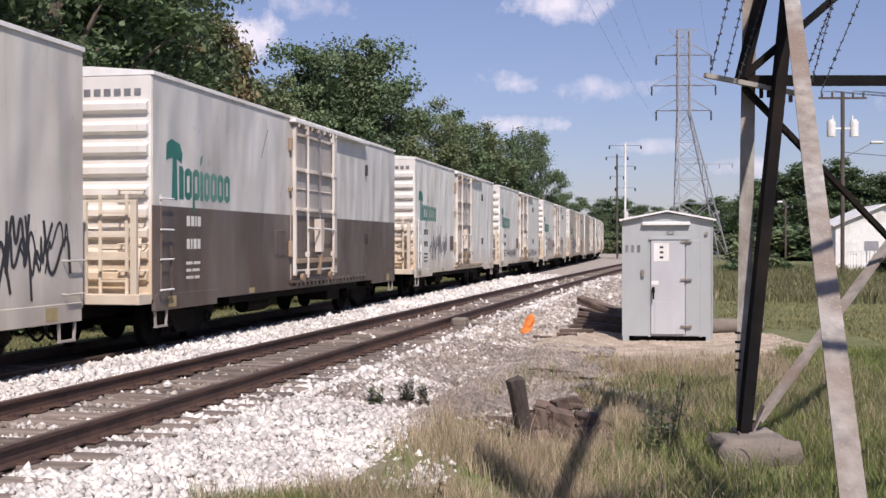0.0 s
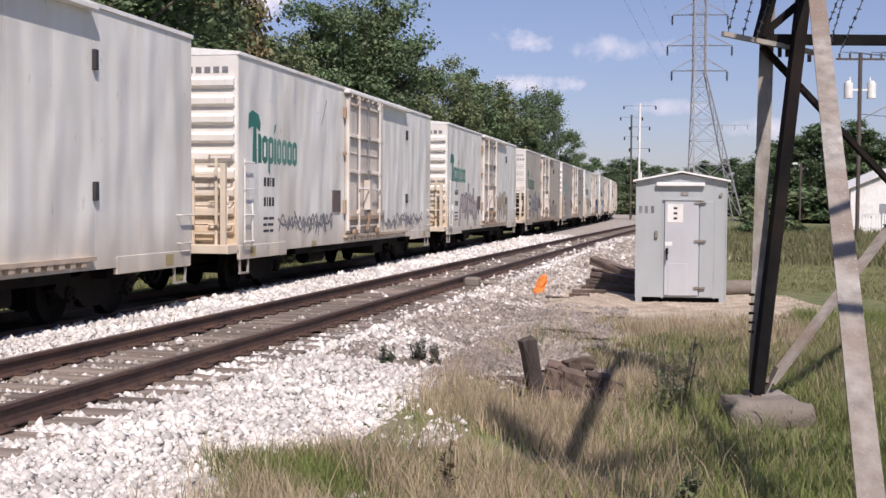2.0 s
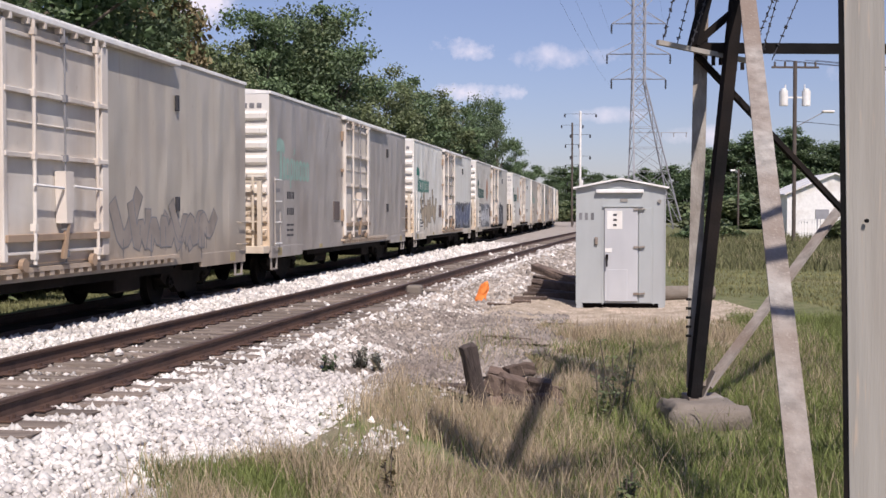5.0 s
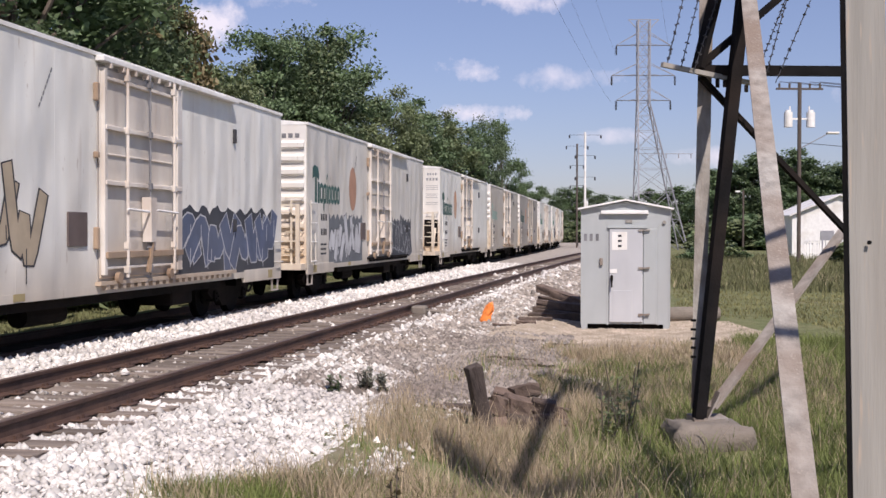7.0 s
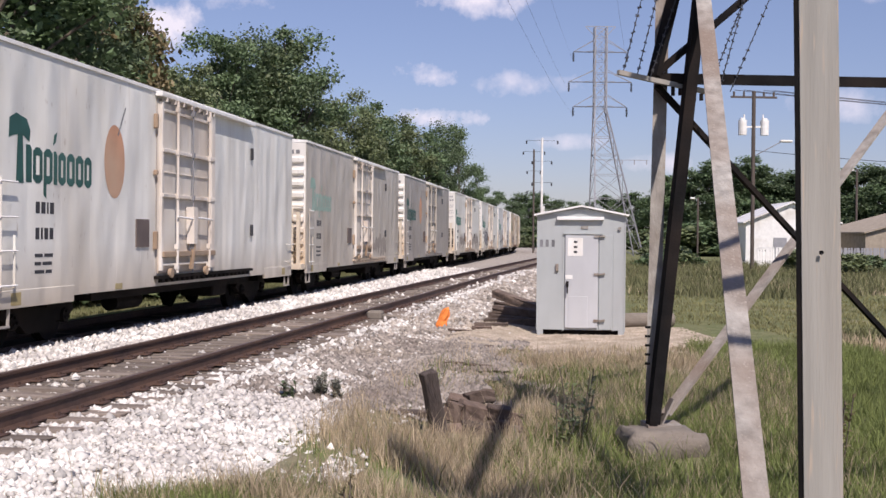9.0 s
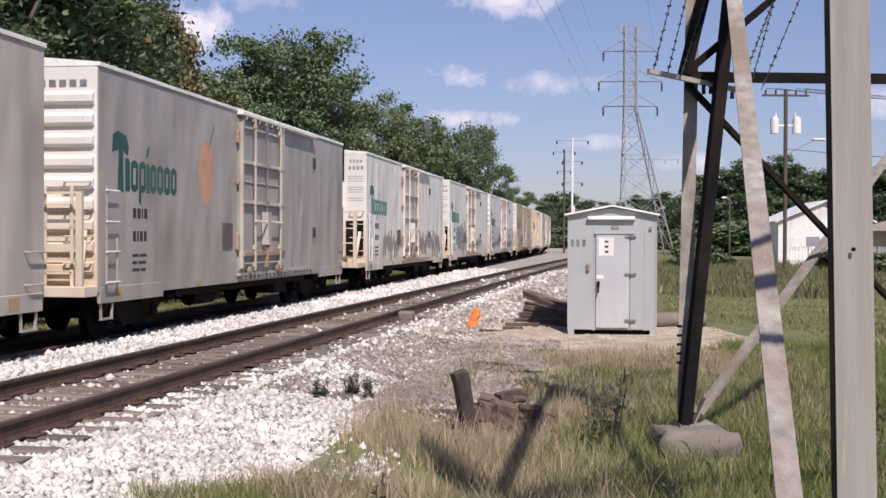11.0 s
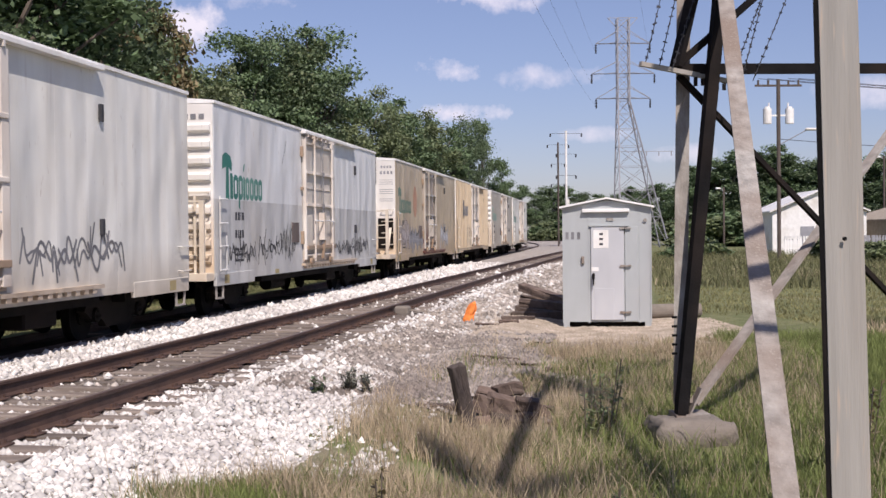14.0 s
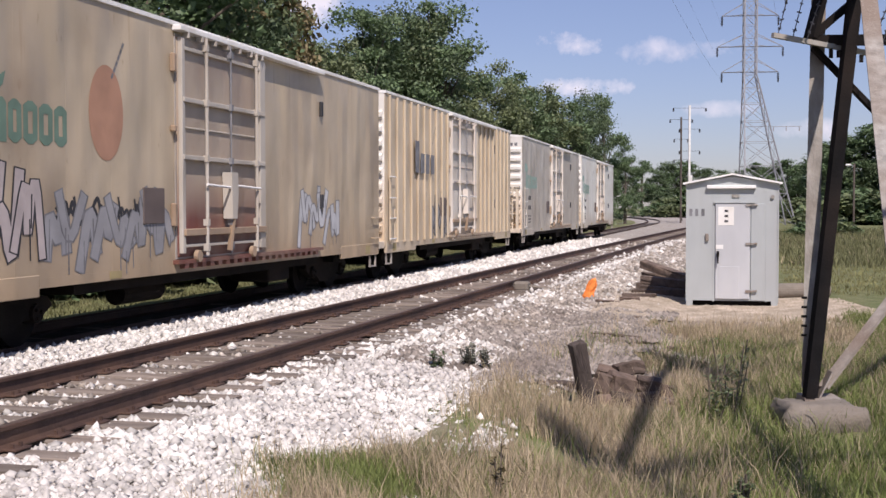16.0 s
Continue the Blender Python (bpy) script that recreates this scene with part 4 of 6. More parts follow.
    if not unit:
        part("end_ladder", shared("endladder", lambda bm: [bar(bm, (x, -0.2, 0.95), (x, -0.2, 2.5), 0.05, 0.03) for x in (0.72, 1.16)] + [bar(bm, (0.72, -0.2, z), (1.16, -0.2, z), 0.03, 0.03) for z in (1.15, 1.5, 1.85, 2.2)]), spec["platform"], car, "yellowed end ladder")
        part("brake_wheel", shared("brakewheel", lambda bm: [bar(bm, (0.1 + 0.26 * math.cos(a), -0.3, 2.35 + 0.26 * math.sin(a)), (0.1 + 0.26 * math.cos(a + 0.45), -0.3, 2.35 + 0.26 * math.sin(a + 0.45)), 0.03) for a in [0.449 * q for q in range(14)]] + [bar(bm, (0.1, -0.3, 2.1), (0.1, -0.3, 2.6), 0.025), bar(bm, (-0.15, -0.3, 2.35), (0.35, -0.3, 2.35), 0.025)]), spec["platform"], car, "yellowed hand-brake wheel")

    # under the floor
    def under(bm):
        box(bm, -0.35, 0.35, -0.5, L + 0.5, 0.55, 0.85)
        for y in (2.3, L - 2.3):
            box(bm, -1.3, 1.3, y - 0.2, y + 0.2, 0.6, 0.82)
        box(bm, -1.35, HALF - 0.15, 3.6, L - 3.6, 0.62, 0.82)
        box(bm, 0.5, 1.25, 10.2, 11.2, 0.38, 0.7, 0.03)
        disc(bm, (0.9, 6.0, 0.5), (0, 1, 0), 0.16, 1.2, 12)
    part("underframe", shared("under%.1f" % L, under), UNDER, car, "grimy steel underframe, near-black for the shade under the car")

    def coupler(bm, y, s_):
        box(bm, -0.1, 0.1, min(y, y + s_ * 0.55), max(y, y + s_ * 0.55), 0.72, 0.98, 0.02)
        box(bm, -0.17, 0.17, min(y + s_ * 0.4, y + s_ * 0.68), max(y + s_ * 0.4, y + s_ * 0.68), 0.68, 1.02, 0.04)

    def hose(bm, y, s_):
        rings = []
        for k in range(9):
            c = Vector((0.3, y + s_ * 0.1 * k, 0.66 - 0.36 * math.sin(math.pi * k / 8)))
            t_ = Vector((0, s_ * 0.1, -0.36 * math.pi / 8 * math.cos(math.pi * k / 8))).normalized()
            o = t_.cross(Vector((1, 0, 0)))
            rings.append([bm.verts.new(c + (Vector((1, 0, 0)) * math.cos(a) + o * math.sin(a)) * 0.025) for a in [math.pi * q / 3 for q in range(6)]])
        for a, b_ in zip(rings, rings[1:]):
            for q in range(6):
                bm.faces.new((a[q], a[(q + 1) % 6], b_[(q + 1) % 6], b_[q]))
    for y, s_ in ((-0.5, -1), (L + 0.5, 1)):
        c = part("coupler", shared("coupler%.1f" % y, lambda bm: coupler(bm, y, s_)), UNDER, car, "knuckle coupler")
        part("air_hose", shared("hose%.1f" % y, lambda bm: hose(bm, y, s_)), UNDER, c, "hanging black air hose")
    truck(car, 2.3)
    truck(car, L - 2.3)

    # markings
    if ribbed:
        for k, y in enumerate([0.3 + 0.62 * k for k in range(24)]):
            if not (y0 - 0.2 < y < y1 + 0.2):
                part("side_post", shared("post%d" % k, lambda bm: box(bm, HALF, HALF + 0.06, y - 0.05, y + 0.05, SILL + 0.1, EAVE - 0.08, 0.015)), paint, car)
        part("logo", shared("logo_blocks", lambda bm: [box(bm, HALF + 0.06, HALF + 0.066, 2.4 + 0.5 * k, 2.75 + 0.5 * k, 2.6, 3.1 + (0.3 if k == 0 else 0)) for k in range(4)]), GREY_INK, car, "dark lettering worn to blocks")
    else:
        part("logo", shared("logo", logo_mesh), ink, car, "green company mark, drawn as plain shapes")
        if spec.get("numbers", True):
            for k, (y, z, w, h) in enumerate(number_marks()):
                part("reporting_mark", shared("mark%d" % k, lambda bm: box(bm, HALF, HALF + 0.005, y, y + w, z, z + h)), spec.get("number_ink", BLACK_INK), car)
    if spec.get("orange"):
        def fruit(bm):
            cy, cz = 4.16 + dy, 2.95
            bm.faces.new([bm.verts.new((HALF + 0.006, cy + 0.43 * math.cos(a), cz + 0.62 * math.sin(a))) for a in [2 * math.pi * k / 36 for k in range(36)]])
        part("orange_disc", shared("fruit%.1f" % dy, fruit), spec["orange"], car, "large faded orange disc")
    for k in range(6 if spec.get("orange") else 7):
        wide = 0.045 if spec.get("orange") else 0.03
        part("straw_dash", shared("straw%d%.3f%.1f" % (k, wide, dy), lambda bm: ribbon(bm, [(4.30 + dy + 0.055 * k, 3.42 + 0.085 * k), (4.33 + dy + 0.055 * k, 3.47 + 0.085 * k)], wide, HALF + 0.007, False)), GREY_INK, car)
    for g in spec.get("tags", ()):
        graffiti(car, *g, paint=paint)
    return car


LIGHT = car_paint("weathered_white_car", (0.83, 0.83, 0.775), lower=(0.56, 0.50, 0.42), split=1.15, soft=0.42, dirt=0.17, streak=0.38, grime=(0.46, 0.39, 0.30))
LIGHT2 = car_paint("grimy_white_car", (0.69, 0.665, 0.605), lower=(0.50, 0.45, 0.38), split=1.2, soft=0.4, dirt=0.34, streak=0.45, grime=(0.40, 0.35, 0.29))
BROWN2 = car_paint("white_over_brown_car", (0.70, 0.69, 0.645), lower=(0.085, 0.058, 0.048), split=2.33, grime=(0.17, 0.13, 0.105), dirt=0.2, streak=0.3)
DUSTY = car_paint("dusty_tan_car", (0.53, 0.49, 0.43), dirt=0.45, streak=0.6, grime=(0.33, 0.27, 0.21))
SOOTY = car_paint("brown_grimed_car", (0.40, 0.37, 0.34), dirt=0.5, streak=0.6, grime=(0.25, 0.21, 0.18))
TWO_GREY = car_paint("two_grey_car", (0.74, 0.755, 0.755), lower=(0.50, 0.505, 0.50), split=2.44, dirt=0.1, streak=0.2, grime=(0.45, 0.4, 0.33))
TAN = car_paint("yellowed_car", (0.56, 0.46, 0.325), lower=(0.42, 0.31, 0.20), split=1.2, soft=0.5, dirt=0.6, streak=0.85, grime=(0.32, 0.245, 0.17))
CREAMY = car_paint("grimy_cream_car", (0.52, 0.475, 0.40), lower=(0.34, 0.28, 0.22), split=1.25, soft=0.45, dirt=0.45, streak=0.6, grime=(0.33, 0.28, 0.23))
CREAM = car_paint("cream_ribbed_car", (0.62, 0.52, 0.385), dirt=0.35, streak=0.5, grime=(0.42, 0.31, 0.2))
DOOR = car_paint("door_rust_streaked", (0.70, 0.67, 0.61), lower=(0.50, 0.40, 0.30), split=1.35, soft=0.4, dirt=0.3, streak=0.7, grime=(0.36, 0.25, 0.17))
DOOR_BROWN = car_paint("door_white_over_brown", (0.52, 0.5, 0.47), lower=(0.075, 0.052, 0.042), split=2.33, dirt=0.3, streak=0.6, grime=(0.2, 0.135, 0.1))
DOOR_RED = car_paint("door_red_foot", (0.46, 0.385, 0.30), lower=(0.15, 0.045, 0.035), split=1.9, soft=0.35, dirt=0.5, streak=0.7, grime=(0.25, 0.16, 0.12))
ROD = car_paint("door_rods", (0.79, 0.745, 0.675), dirt=0.4, streak=0.85, grime=(0.40, 0.27, 0.18))
# END and RUST_END: direct sun on the ends is put into their whites.
END = car_paint("sunlit_car_end", (0.85, 0.835, 0.79), dirt=0.28, streak=0.55, grime=(0.5, 0.34, 0.2))
RUST_CREAM = car_paint("rust_stained_cream", (0.80, 0.735, 0.615), dirt=0.3, streak=0.7, grime=(0.44, 0.29, 0.17))
RUST_END = car_paint("end_rusty_at_foot", (0.86, 0.845, 0.80), lower=(0.68, 0.55, 0.39), split=1.7, soft=0.65, dirt=0.12, streak=0.45, grime=(0.42, 0.26, 0.14))
DOOR_RUST = car_paint("rusty_door_gear", (0.40, 0.29, 0.2), dirt=0.5, streak=0.9, grime=(0.13, 0.08, 0.055))
# leading-end place of each car along the track at the start
STARTS = [-0.92, 17.34, 36.13, 54.22, 72.91, 92.44, 110.2, 128.04, 146.22, 166.32, 183.97, 201.76, 221.06, 239.3, 256.8, 276.47, 293.01, 310.6, 327.73]
SPECS = [
    dict(paint=LIGHT2, tags=[(1, 12.6, 15.6, 1.0, 2.1, None, "black", 4)], label="pale grey boxcar with black graffiti near its rear"),
    dict(paint=BROWN2, door=DOOR_BROWN, number_ink=LIGHT, label="white boxcar with a brown lower half and faded green mark"),
    dict(paint=LIGHT, tags=[(2, 2.2, 5.0, 1.0, 2.2, None, "grey", 4)], label="white boxcar with a green mark and thin grey graffiti"),
    dict(paint=LIGHT, tags=[(3, 2.2, 5.6, 1.0, 1.6, None, "grey", 5), (33, 9.6, 14.8, 0.95, 1.5, None, "grey", 6)], label="white boxcar with a green mark and faint graffiti"),
    dict(paint=LIGHT, tags=[(4, 2.3, 5.9, 0.95, 2.2, "mauve", "black", 5, 0.075), (44, 9.5, 13.2, 0.95, 2.15, "tan", "grey", 5, 0.07)], label="white boxcar with large mauve and tan graffiti"),
    dict(paint=CREAMY, unit=True, ink=GREEN_OLD, tags=[(5, 2.2, 5.4, 1.0, 2.1, "grey", "black", 3, 0.09), (55, 9.8, 14.0, 1.0, 1.8, "brown", "grey", 5)], label="grimy white refrigerated boxcar with grey graffiti"),
    dict(paint=SOOTY, ink=GREEN_FADED, label="boxcar grimed brown all over"),
    dict(paint=LIGHT, tags=[(7, 1.6, 4.8, 0.95, 2.3, "tan", "black", 3, 0.06), (77, 9.9, 15.3, 0.95, 1.95, "steel", "white", 5, 0.035, "night")], label="white boxcar with tan and navy graffiti"),
    dict(paint=LIGHT2, orange=FRUIT_OLD, ink=GREEN_DARK, track=UNDER, tags=[(8, 2.3, 5.75, 0.95, 1.95, "silver", "black", 4, 0.05, "smoke"), (88, 9.9, 13.4, 0.9, 1.95, "night", "white", 4, 0.045, "night")], label="grimy white boxcar with grey and heavy black graffiti"),
    dict(paint=LIGHT, unit=True, orange=FRUIT, ink=GREEN_DARK, track=UNDER, label="clean white refrigerated boxcar with an orange disc"),
    dict(paint=DUSTY, ink=GREEN_FADED, tags=[(10, 9.8, 13.0, 1.0, 1.8, "brown", None, 4)], label="dusty tan boxcar with a faded green mark"),
    dict(paint=SOOTY, orange=FRUIT, ink=GREEN_DARK, door=SOOTY, rod=DUSTY, label="boxcar grimed grey-brown with an orange disc"),
    dict(paint=LIGHT, unit=True, tags=[(12, 2.6, 6.0, 0.95, 1.95, "brown", None, 5), (122, 9.4, 15.0, 0.95, 1.95, "brown", None, 7)], label="white refrigerated boxcar with blurred brown graffiti"),
    dict(paint=LIGHT, unit=True, tags=[(13, 2.3, 6.0, 0.9, 2.3, "grey", "black", 5, 0.08), (133, 9.6, 13.0, 1.0, 1.9, None, "grey", 4)], label="white refrigerated boxcar with grey and black graffiti"),
    dict(paint=TWO_GREY, tags=[(14, 0.9, 2.6, 1.0, 1.7, None, "black", 3, 0.035), (144, 3.0, 6.0, 0.95, 1.9, None, "black", 5, 0.035), (145, 9.5, 14.6, 0.95, 1.75, None, "black", 7, 0.035)], label="two-tone grey boxcar with thin black graffiti"),
    dict(paint=TAN, unit=True, orange=FRUIT_OLD, ink=GREEN_OLD, door=DOOR_RED, rod=DUSTY, tags=[(15, 0.3, 2.6, 0.9, 2.15, "mauve", "black", 4), (155, 2.7, 5.9, 0.9, 1.8, "grey", "grey", 6, 0.035), (157, 3.0, 5.6, 1.3, 1.95, None, "black", 5, 0.05), (156, 11.0, 13.2, 0.95, 2.0, "silver", "grey", 4)], label="yellowed refrigerated boxcar with graffiti and a rusty red door foot"),
    dict(paint=CREAM, ribbed=True, length=15.2, tags=[(16, 4.2, 6.6, 0.95, 2.0, "grey", "black", 4, 0.09)], label="cream ribbed-side boxcar with dark graffiti"),
    dict(paint=DUSTY, ink=GREEN_FADED, label="dusty grey-brown boxcar with a faded mark"),
    dict(paint=LIGHT, ink=GREEN_FADED, label="white boxcar at the tail of the train"),
]
CARS = []
for i, spec in enumerate(SPECS):
    spec["i"] = i
    spec.setdefault("end", END)
    spec.setdefault("rod", ROD)
    spec.setdefault("rust_end", RUST_END)
    spec.setdefault("platform", RUST_CREAM)
    spec.setdefault("door", DOOR)
    CARS.append(boxcar(spec))
tail = part("tail_device", box(bmesh.new(), 0.2, 0.75, CAR_LENGTH + 0.15, CAR_LENGTH + 0.4, 1.3, 2.6, 0.03), WHITE, CARS[-1], "white end-of-train box")


def car_rows(start):
    rows = []
    for k in range(33):
        t = k * 0.5
        s = start - 16.96 * t + 0.0185 * t * t
        a, b_ = FAR.at(s + 2.3), FAR.at(s + CAR_LENGTH - 2.3)
        d = (b_ - a) / np.linalg.norm(b_ - a)
        p = a - d * 2.3
        rows.append((t, pose(float(p[0]), float(p[1]), FAR.rail_z, 0, 0, -math.degrees(math.atan2(d[0], d[1])))))
    return rows


def motions():
    for car, start in zip(CARS, STARTS):
        walk(car, car_rows(start))
    # the wheels roll without slipping, so all axles turn alike
    for wheel, dy in WHEELS:
        walk(wheel, [(k / FPS, pose(0, dy, 0.42, math.degrees((16.96 * k / FPS - 0.0185 * (k / FPS) ** 2) / 0.42) % 360, 0, 0)) for k in range(16 * FPS + 1)])


# ---- the equipment shed ----
def make_shed():
    """Local x along the front, y back, z up."""
    W, DP, H = 1.73, 1.9, 2.39
    shed = tagged(empty("equipment_shed", pose(3.56, 23.64, -0.075, 0, 0, -10.5)), "grey steel railway equipment shed with a gabled roof", "shed")

    def walls(bm):
        pts = [(0, 0.11), (W, 0.11), (W, H), (W / 2, H + 0.14), (0, H)]
        lo = [bm.verts.new((p, 0, q)) for p, q in pts]
        hi = [bm.verts.new((p, DP, q)) for p, q in pts]
        for i in range(5):
            bm.faces.new((lo[i], lo[(i + 1) % 5], hi[(i + 1) % 5], hi[i]))
        bm.faces.new(lo[::-1])
        bm.faces.new(hi)
    bm = bmesh.new()
    walls(bm)
    part("wall", bm, SHED, shed)
    bm = bmesh.new()
    for x in (0.0, W):
        box(bm, x - 0.012, x + 0.012, -0.012, 0.03, 0.09, H)
    box(bm, 0.50, 0.53, -0.008, 0.0, 0.09, H)
    box(bm, 1.50, 1.52, -0.006, 0.0, 0.09, H)
    part("corner_trim", bm, SHED, shed)
    for sx in (0, 1):
        bm = bmesh.new()
        a, b = (-0.07, H - 0.015) if sx == 0 else (W + 0.07, H - 0.015), (W / 2, H + 0.165)
        pts = [(a[0], a[1]), (b[0], b[1]), (b[0], b[1] + 0.035), (a[0], a[1] + 0.035)]
        lo = [bm.verts.new((p, -0.10, q)) for p, q in pts]
        hi = [bm.verts.new((p, DP + 0.1, q)) for p, q in pts]
        for i in range(4):
            bm.faces.new((lo[i], lo[(i + 1) % 4], hi[(i + 1) % 4], hi[i]))
        bm.faces.new(lo[::-1])
        bm.faces.new(hi)
        part("roof_panel", bm, WHITE, shed, "pale painted roof sheet")
    part("drip_hood", box(bmesh.new(), 0.38, W - 0.42, -0.09, 0.0, H - 0.10, H - 0.03, 0.01), WHITE, shed, "white drip hood over the door")
    door = part("door", box(bmesh.new(), 0.55, 1.20, -0.035, 0.0, 0.15, 2.0, 0.008), SHED_DOOR, shed, "paler grey steel door, closed")
    part("door_leaf", box(bmesh.new(), 1.22, 1.48, -0.022, 0.0, 0.12, 2.0, 0.006), SHED, shed)
    part("door_head", box(bmesh.new(), 0.52, 1.30, -0.05, 0.0, 2.01, 2.04), SHED, shed)
    part("vent_plate", box(bmesh.new(), 0.62, 1.0, -0.04, -0.034, 0.15, 0.78, 0.003), SHED_DOOR, door)
    for z in (0.28, 1.2, 1.95):
        bm = bmesh.new()
        box(bm, 1.12, 1.22, -0.06, -0.03, z, z + 0.045)
        bar(bm, (1.22, -0.05, z + 0.02), (1.34, -0.05, z + 0.035), 0.05, 0.03)
        part("hinge", bm, GALV, door, "bright strap hinge")
    bm = bmesh.new()
    box(bm, 0.575, 0.625, -0.09, -0.03, 0.96, 1.08, 0.01)
    bar(bm, (0.60, -0.10, 0.84), (0.60, -0.10, 1.0), 0.03, seg=8)
    part("handle", bm, DARK_STEEL, door, "dark padlocked latch")
    bm = bmesh.new()
    box(bm, 0.60, 0.90, -0.039, -0.035, 1.58, 1.94)
    part("notice", bm, WHITE, door, "white notice with small black marks")
    bm = bmesh.new()
    for z in (1.86, 1.76, 1.66):
        box(bm, 0.72, 0.79, -0.043, -0.039, z - 0.02, z + 0.02)
    part("notice_marks", bm, BLACK_INK, door)
    part("door_sticker", box(bmesh.new(), 0.56, 0.70, -0.041, -0.035, 1.12, 1.2), WHITE, door, "white sticker")
    for x in (0.05, 0.16, 0.28):
        part("number_mark", box(bmesh.new(), x, x + 0.06, -0.006, -0.002, 1.76, 1.9), GREY_INK, shed)
    bm = bmesh.new()
    box(bm, 0.36, 0.42, -0.05, 0.0, 1.27, 1.42, 0.01)
    part("conduit_box", bm, GALV, shed)
    part("vent_cap", disc(bmesh.new(), (1.62, -0.02, 2.13), (0, 1, 0), 0.035, 0.04, 12), GALV, shed)
    part("name_plate", box(bmesh.new(), 0.86, 1.0, -0.02, 0.0, 2.12, 2.18), GALV, shed)
    bm = bmesh.new()
    box(bm, 0.0, 0.12, 0.0, DP, -0.03, 0.112)
    box(bm, W - 0.12, W, 0.0, DP, -0.03, 0.112)
    part("skid", bm, SHED, shed)
    # Near-black strip added between the skids as the shade under the floor.
    bm = bmesh.new()
    box(bm, 0.12, W - 0.12, 0.12, 0.3, -0.03, 0.105)
    part("plinth", bm, UNDER, shed, "near-black strip for the shade in the gap under the floor")


make_shed()


# ---- lattice tower that stands over the camera: its foot, struts and barbed-wire guard ----
def make_near_tower():
    tower = tagged(empty("transmission_tower"), "dark steel lattice tower on a concrete footing with barbed-wire guard", "pylon")

    # Shaded leg face painted near black; its sunlit flange below is pale.
    part("leg", bar(bmesh.new(), (2.92, 11.58, 0.02), (3.42, 11.62, 4.9), 0.125, 0.11), DARK_STEEL, tower, "corner leg coloured near-black for its shaded face")

    def member(name, a, b, w, t, side, out, mat, label=""):
        return part(name, angle_iron(bmesh.new(), a, b, w, t, side, out, 0.05), mat, tower, label)

    member("leg", (2.875, 11.72, 0.10), (2.985, 11.86, 4.9), 0.14, 0.02, (1, 0, 0), (0.3, 1, 0), GALV, "leg flange coloured pale for its sunlit face")
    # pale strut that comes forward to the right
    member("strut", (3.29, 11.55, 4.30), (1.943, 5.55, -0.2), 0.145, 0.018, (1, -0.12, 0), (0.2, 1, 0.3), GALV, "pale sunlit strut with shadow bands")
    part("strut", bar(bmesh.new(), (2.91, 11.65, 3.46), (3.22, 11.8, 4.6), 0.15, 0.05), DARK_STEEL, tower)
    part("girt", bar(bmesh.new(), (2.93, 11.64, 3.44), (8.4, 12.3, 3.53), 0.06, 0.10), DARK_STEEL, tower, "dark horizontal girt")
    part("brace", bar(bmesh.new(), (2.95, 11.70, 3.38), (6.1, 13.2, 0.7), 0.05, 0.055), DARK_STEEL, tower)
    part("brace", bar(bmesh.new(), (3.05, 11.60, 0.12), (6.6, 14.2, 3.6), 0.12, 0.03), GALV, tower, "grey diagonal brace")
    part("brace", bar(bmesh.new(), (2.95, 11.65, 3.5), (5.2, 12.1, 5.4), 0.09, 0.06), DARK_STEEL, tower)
    # unseen lattice overhead, placed where it casts the shadows on strut and grass
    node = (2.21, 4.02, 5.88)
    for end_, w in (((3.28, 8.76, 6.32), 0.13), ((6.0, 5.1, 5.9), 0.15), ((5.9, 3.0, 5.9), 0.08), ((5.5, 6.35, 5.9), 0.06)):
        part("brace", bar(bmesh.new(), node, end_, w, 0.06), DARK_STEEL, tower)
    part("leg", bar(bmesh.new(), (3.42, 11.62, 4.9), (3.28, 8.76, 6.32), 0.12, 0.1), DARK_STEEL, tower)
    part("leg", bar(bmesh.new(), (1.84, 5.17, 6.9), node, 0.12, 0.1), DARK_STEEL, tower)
    arm = part("guard_arm", bar(bmesh.new(), (2.50, 11.40, 3.46), (3.62, 11.85, 3.32), 0.045, 0.045), TIMBER_POLE, tower, "weathered guard arm")
    rng = random.Random(8)
    for (xa, za), (xb, zb) in (((2.56, 3.47), (2.98, 5.0)), ((2.70, 3.45), (3.13, 5.0)), ((2.83, 3.43), (3.38, 5.0)), ((3.48, 3.5), (4.0, 4.7)), ((3.52, 3.35), (3.98, 4.8)), ((3.62, 3.30), (4.36, 4.9))):
        bm = bmesh.new()
        a, b = Vector((xa, 11.45, za)), Vector((xb, 11.7, zb))
        bar(bm, a, b, 0.010, seg=5)
        k = 0.04
        while k < 1:
            p = a.lerp(b, k)
            for _ in range(2):
                d = Vector((rng.uniform(-1, 1), rng.uniform(-1, 1), rng.uniform(-1, 1))).normalized() * 0.022
                bar(bm, p - d, p + d, 0.010)
            k += 0.055
        part("barbed_wire", bm, WIRE, arm)
    for k in range(7):
        p = Vector((3.1 + 0.08 * k, 11.63 + 0.03 * k, 3.36 - 0.012 * k))
        part("bracket", bar(bmesh.new(), p, p + Vector((0, 0, -0.09 + 0.02 * (k % 3))), 0.035, 0.02), DARK_STEEL, arm)
    for k in range(5):
        part("bolt", disc(bmesh.new(), (2.88, 11.66, 0.62 + 0.09 * k), (1, 0, 0), 0.014, 0.05, 6), DARK_STEEL, tower)
    bm = bmesh.new()
    box(bm, 2.86, 3.2, 11.52, 11.85, -0.02, 0.03)
    bar(bm, (3.0, 11.6, 0.03), (3.12, 11.6, 0.28), 0.16, 0.015)
    part("base_plate", bm, GALV, tower)
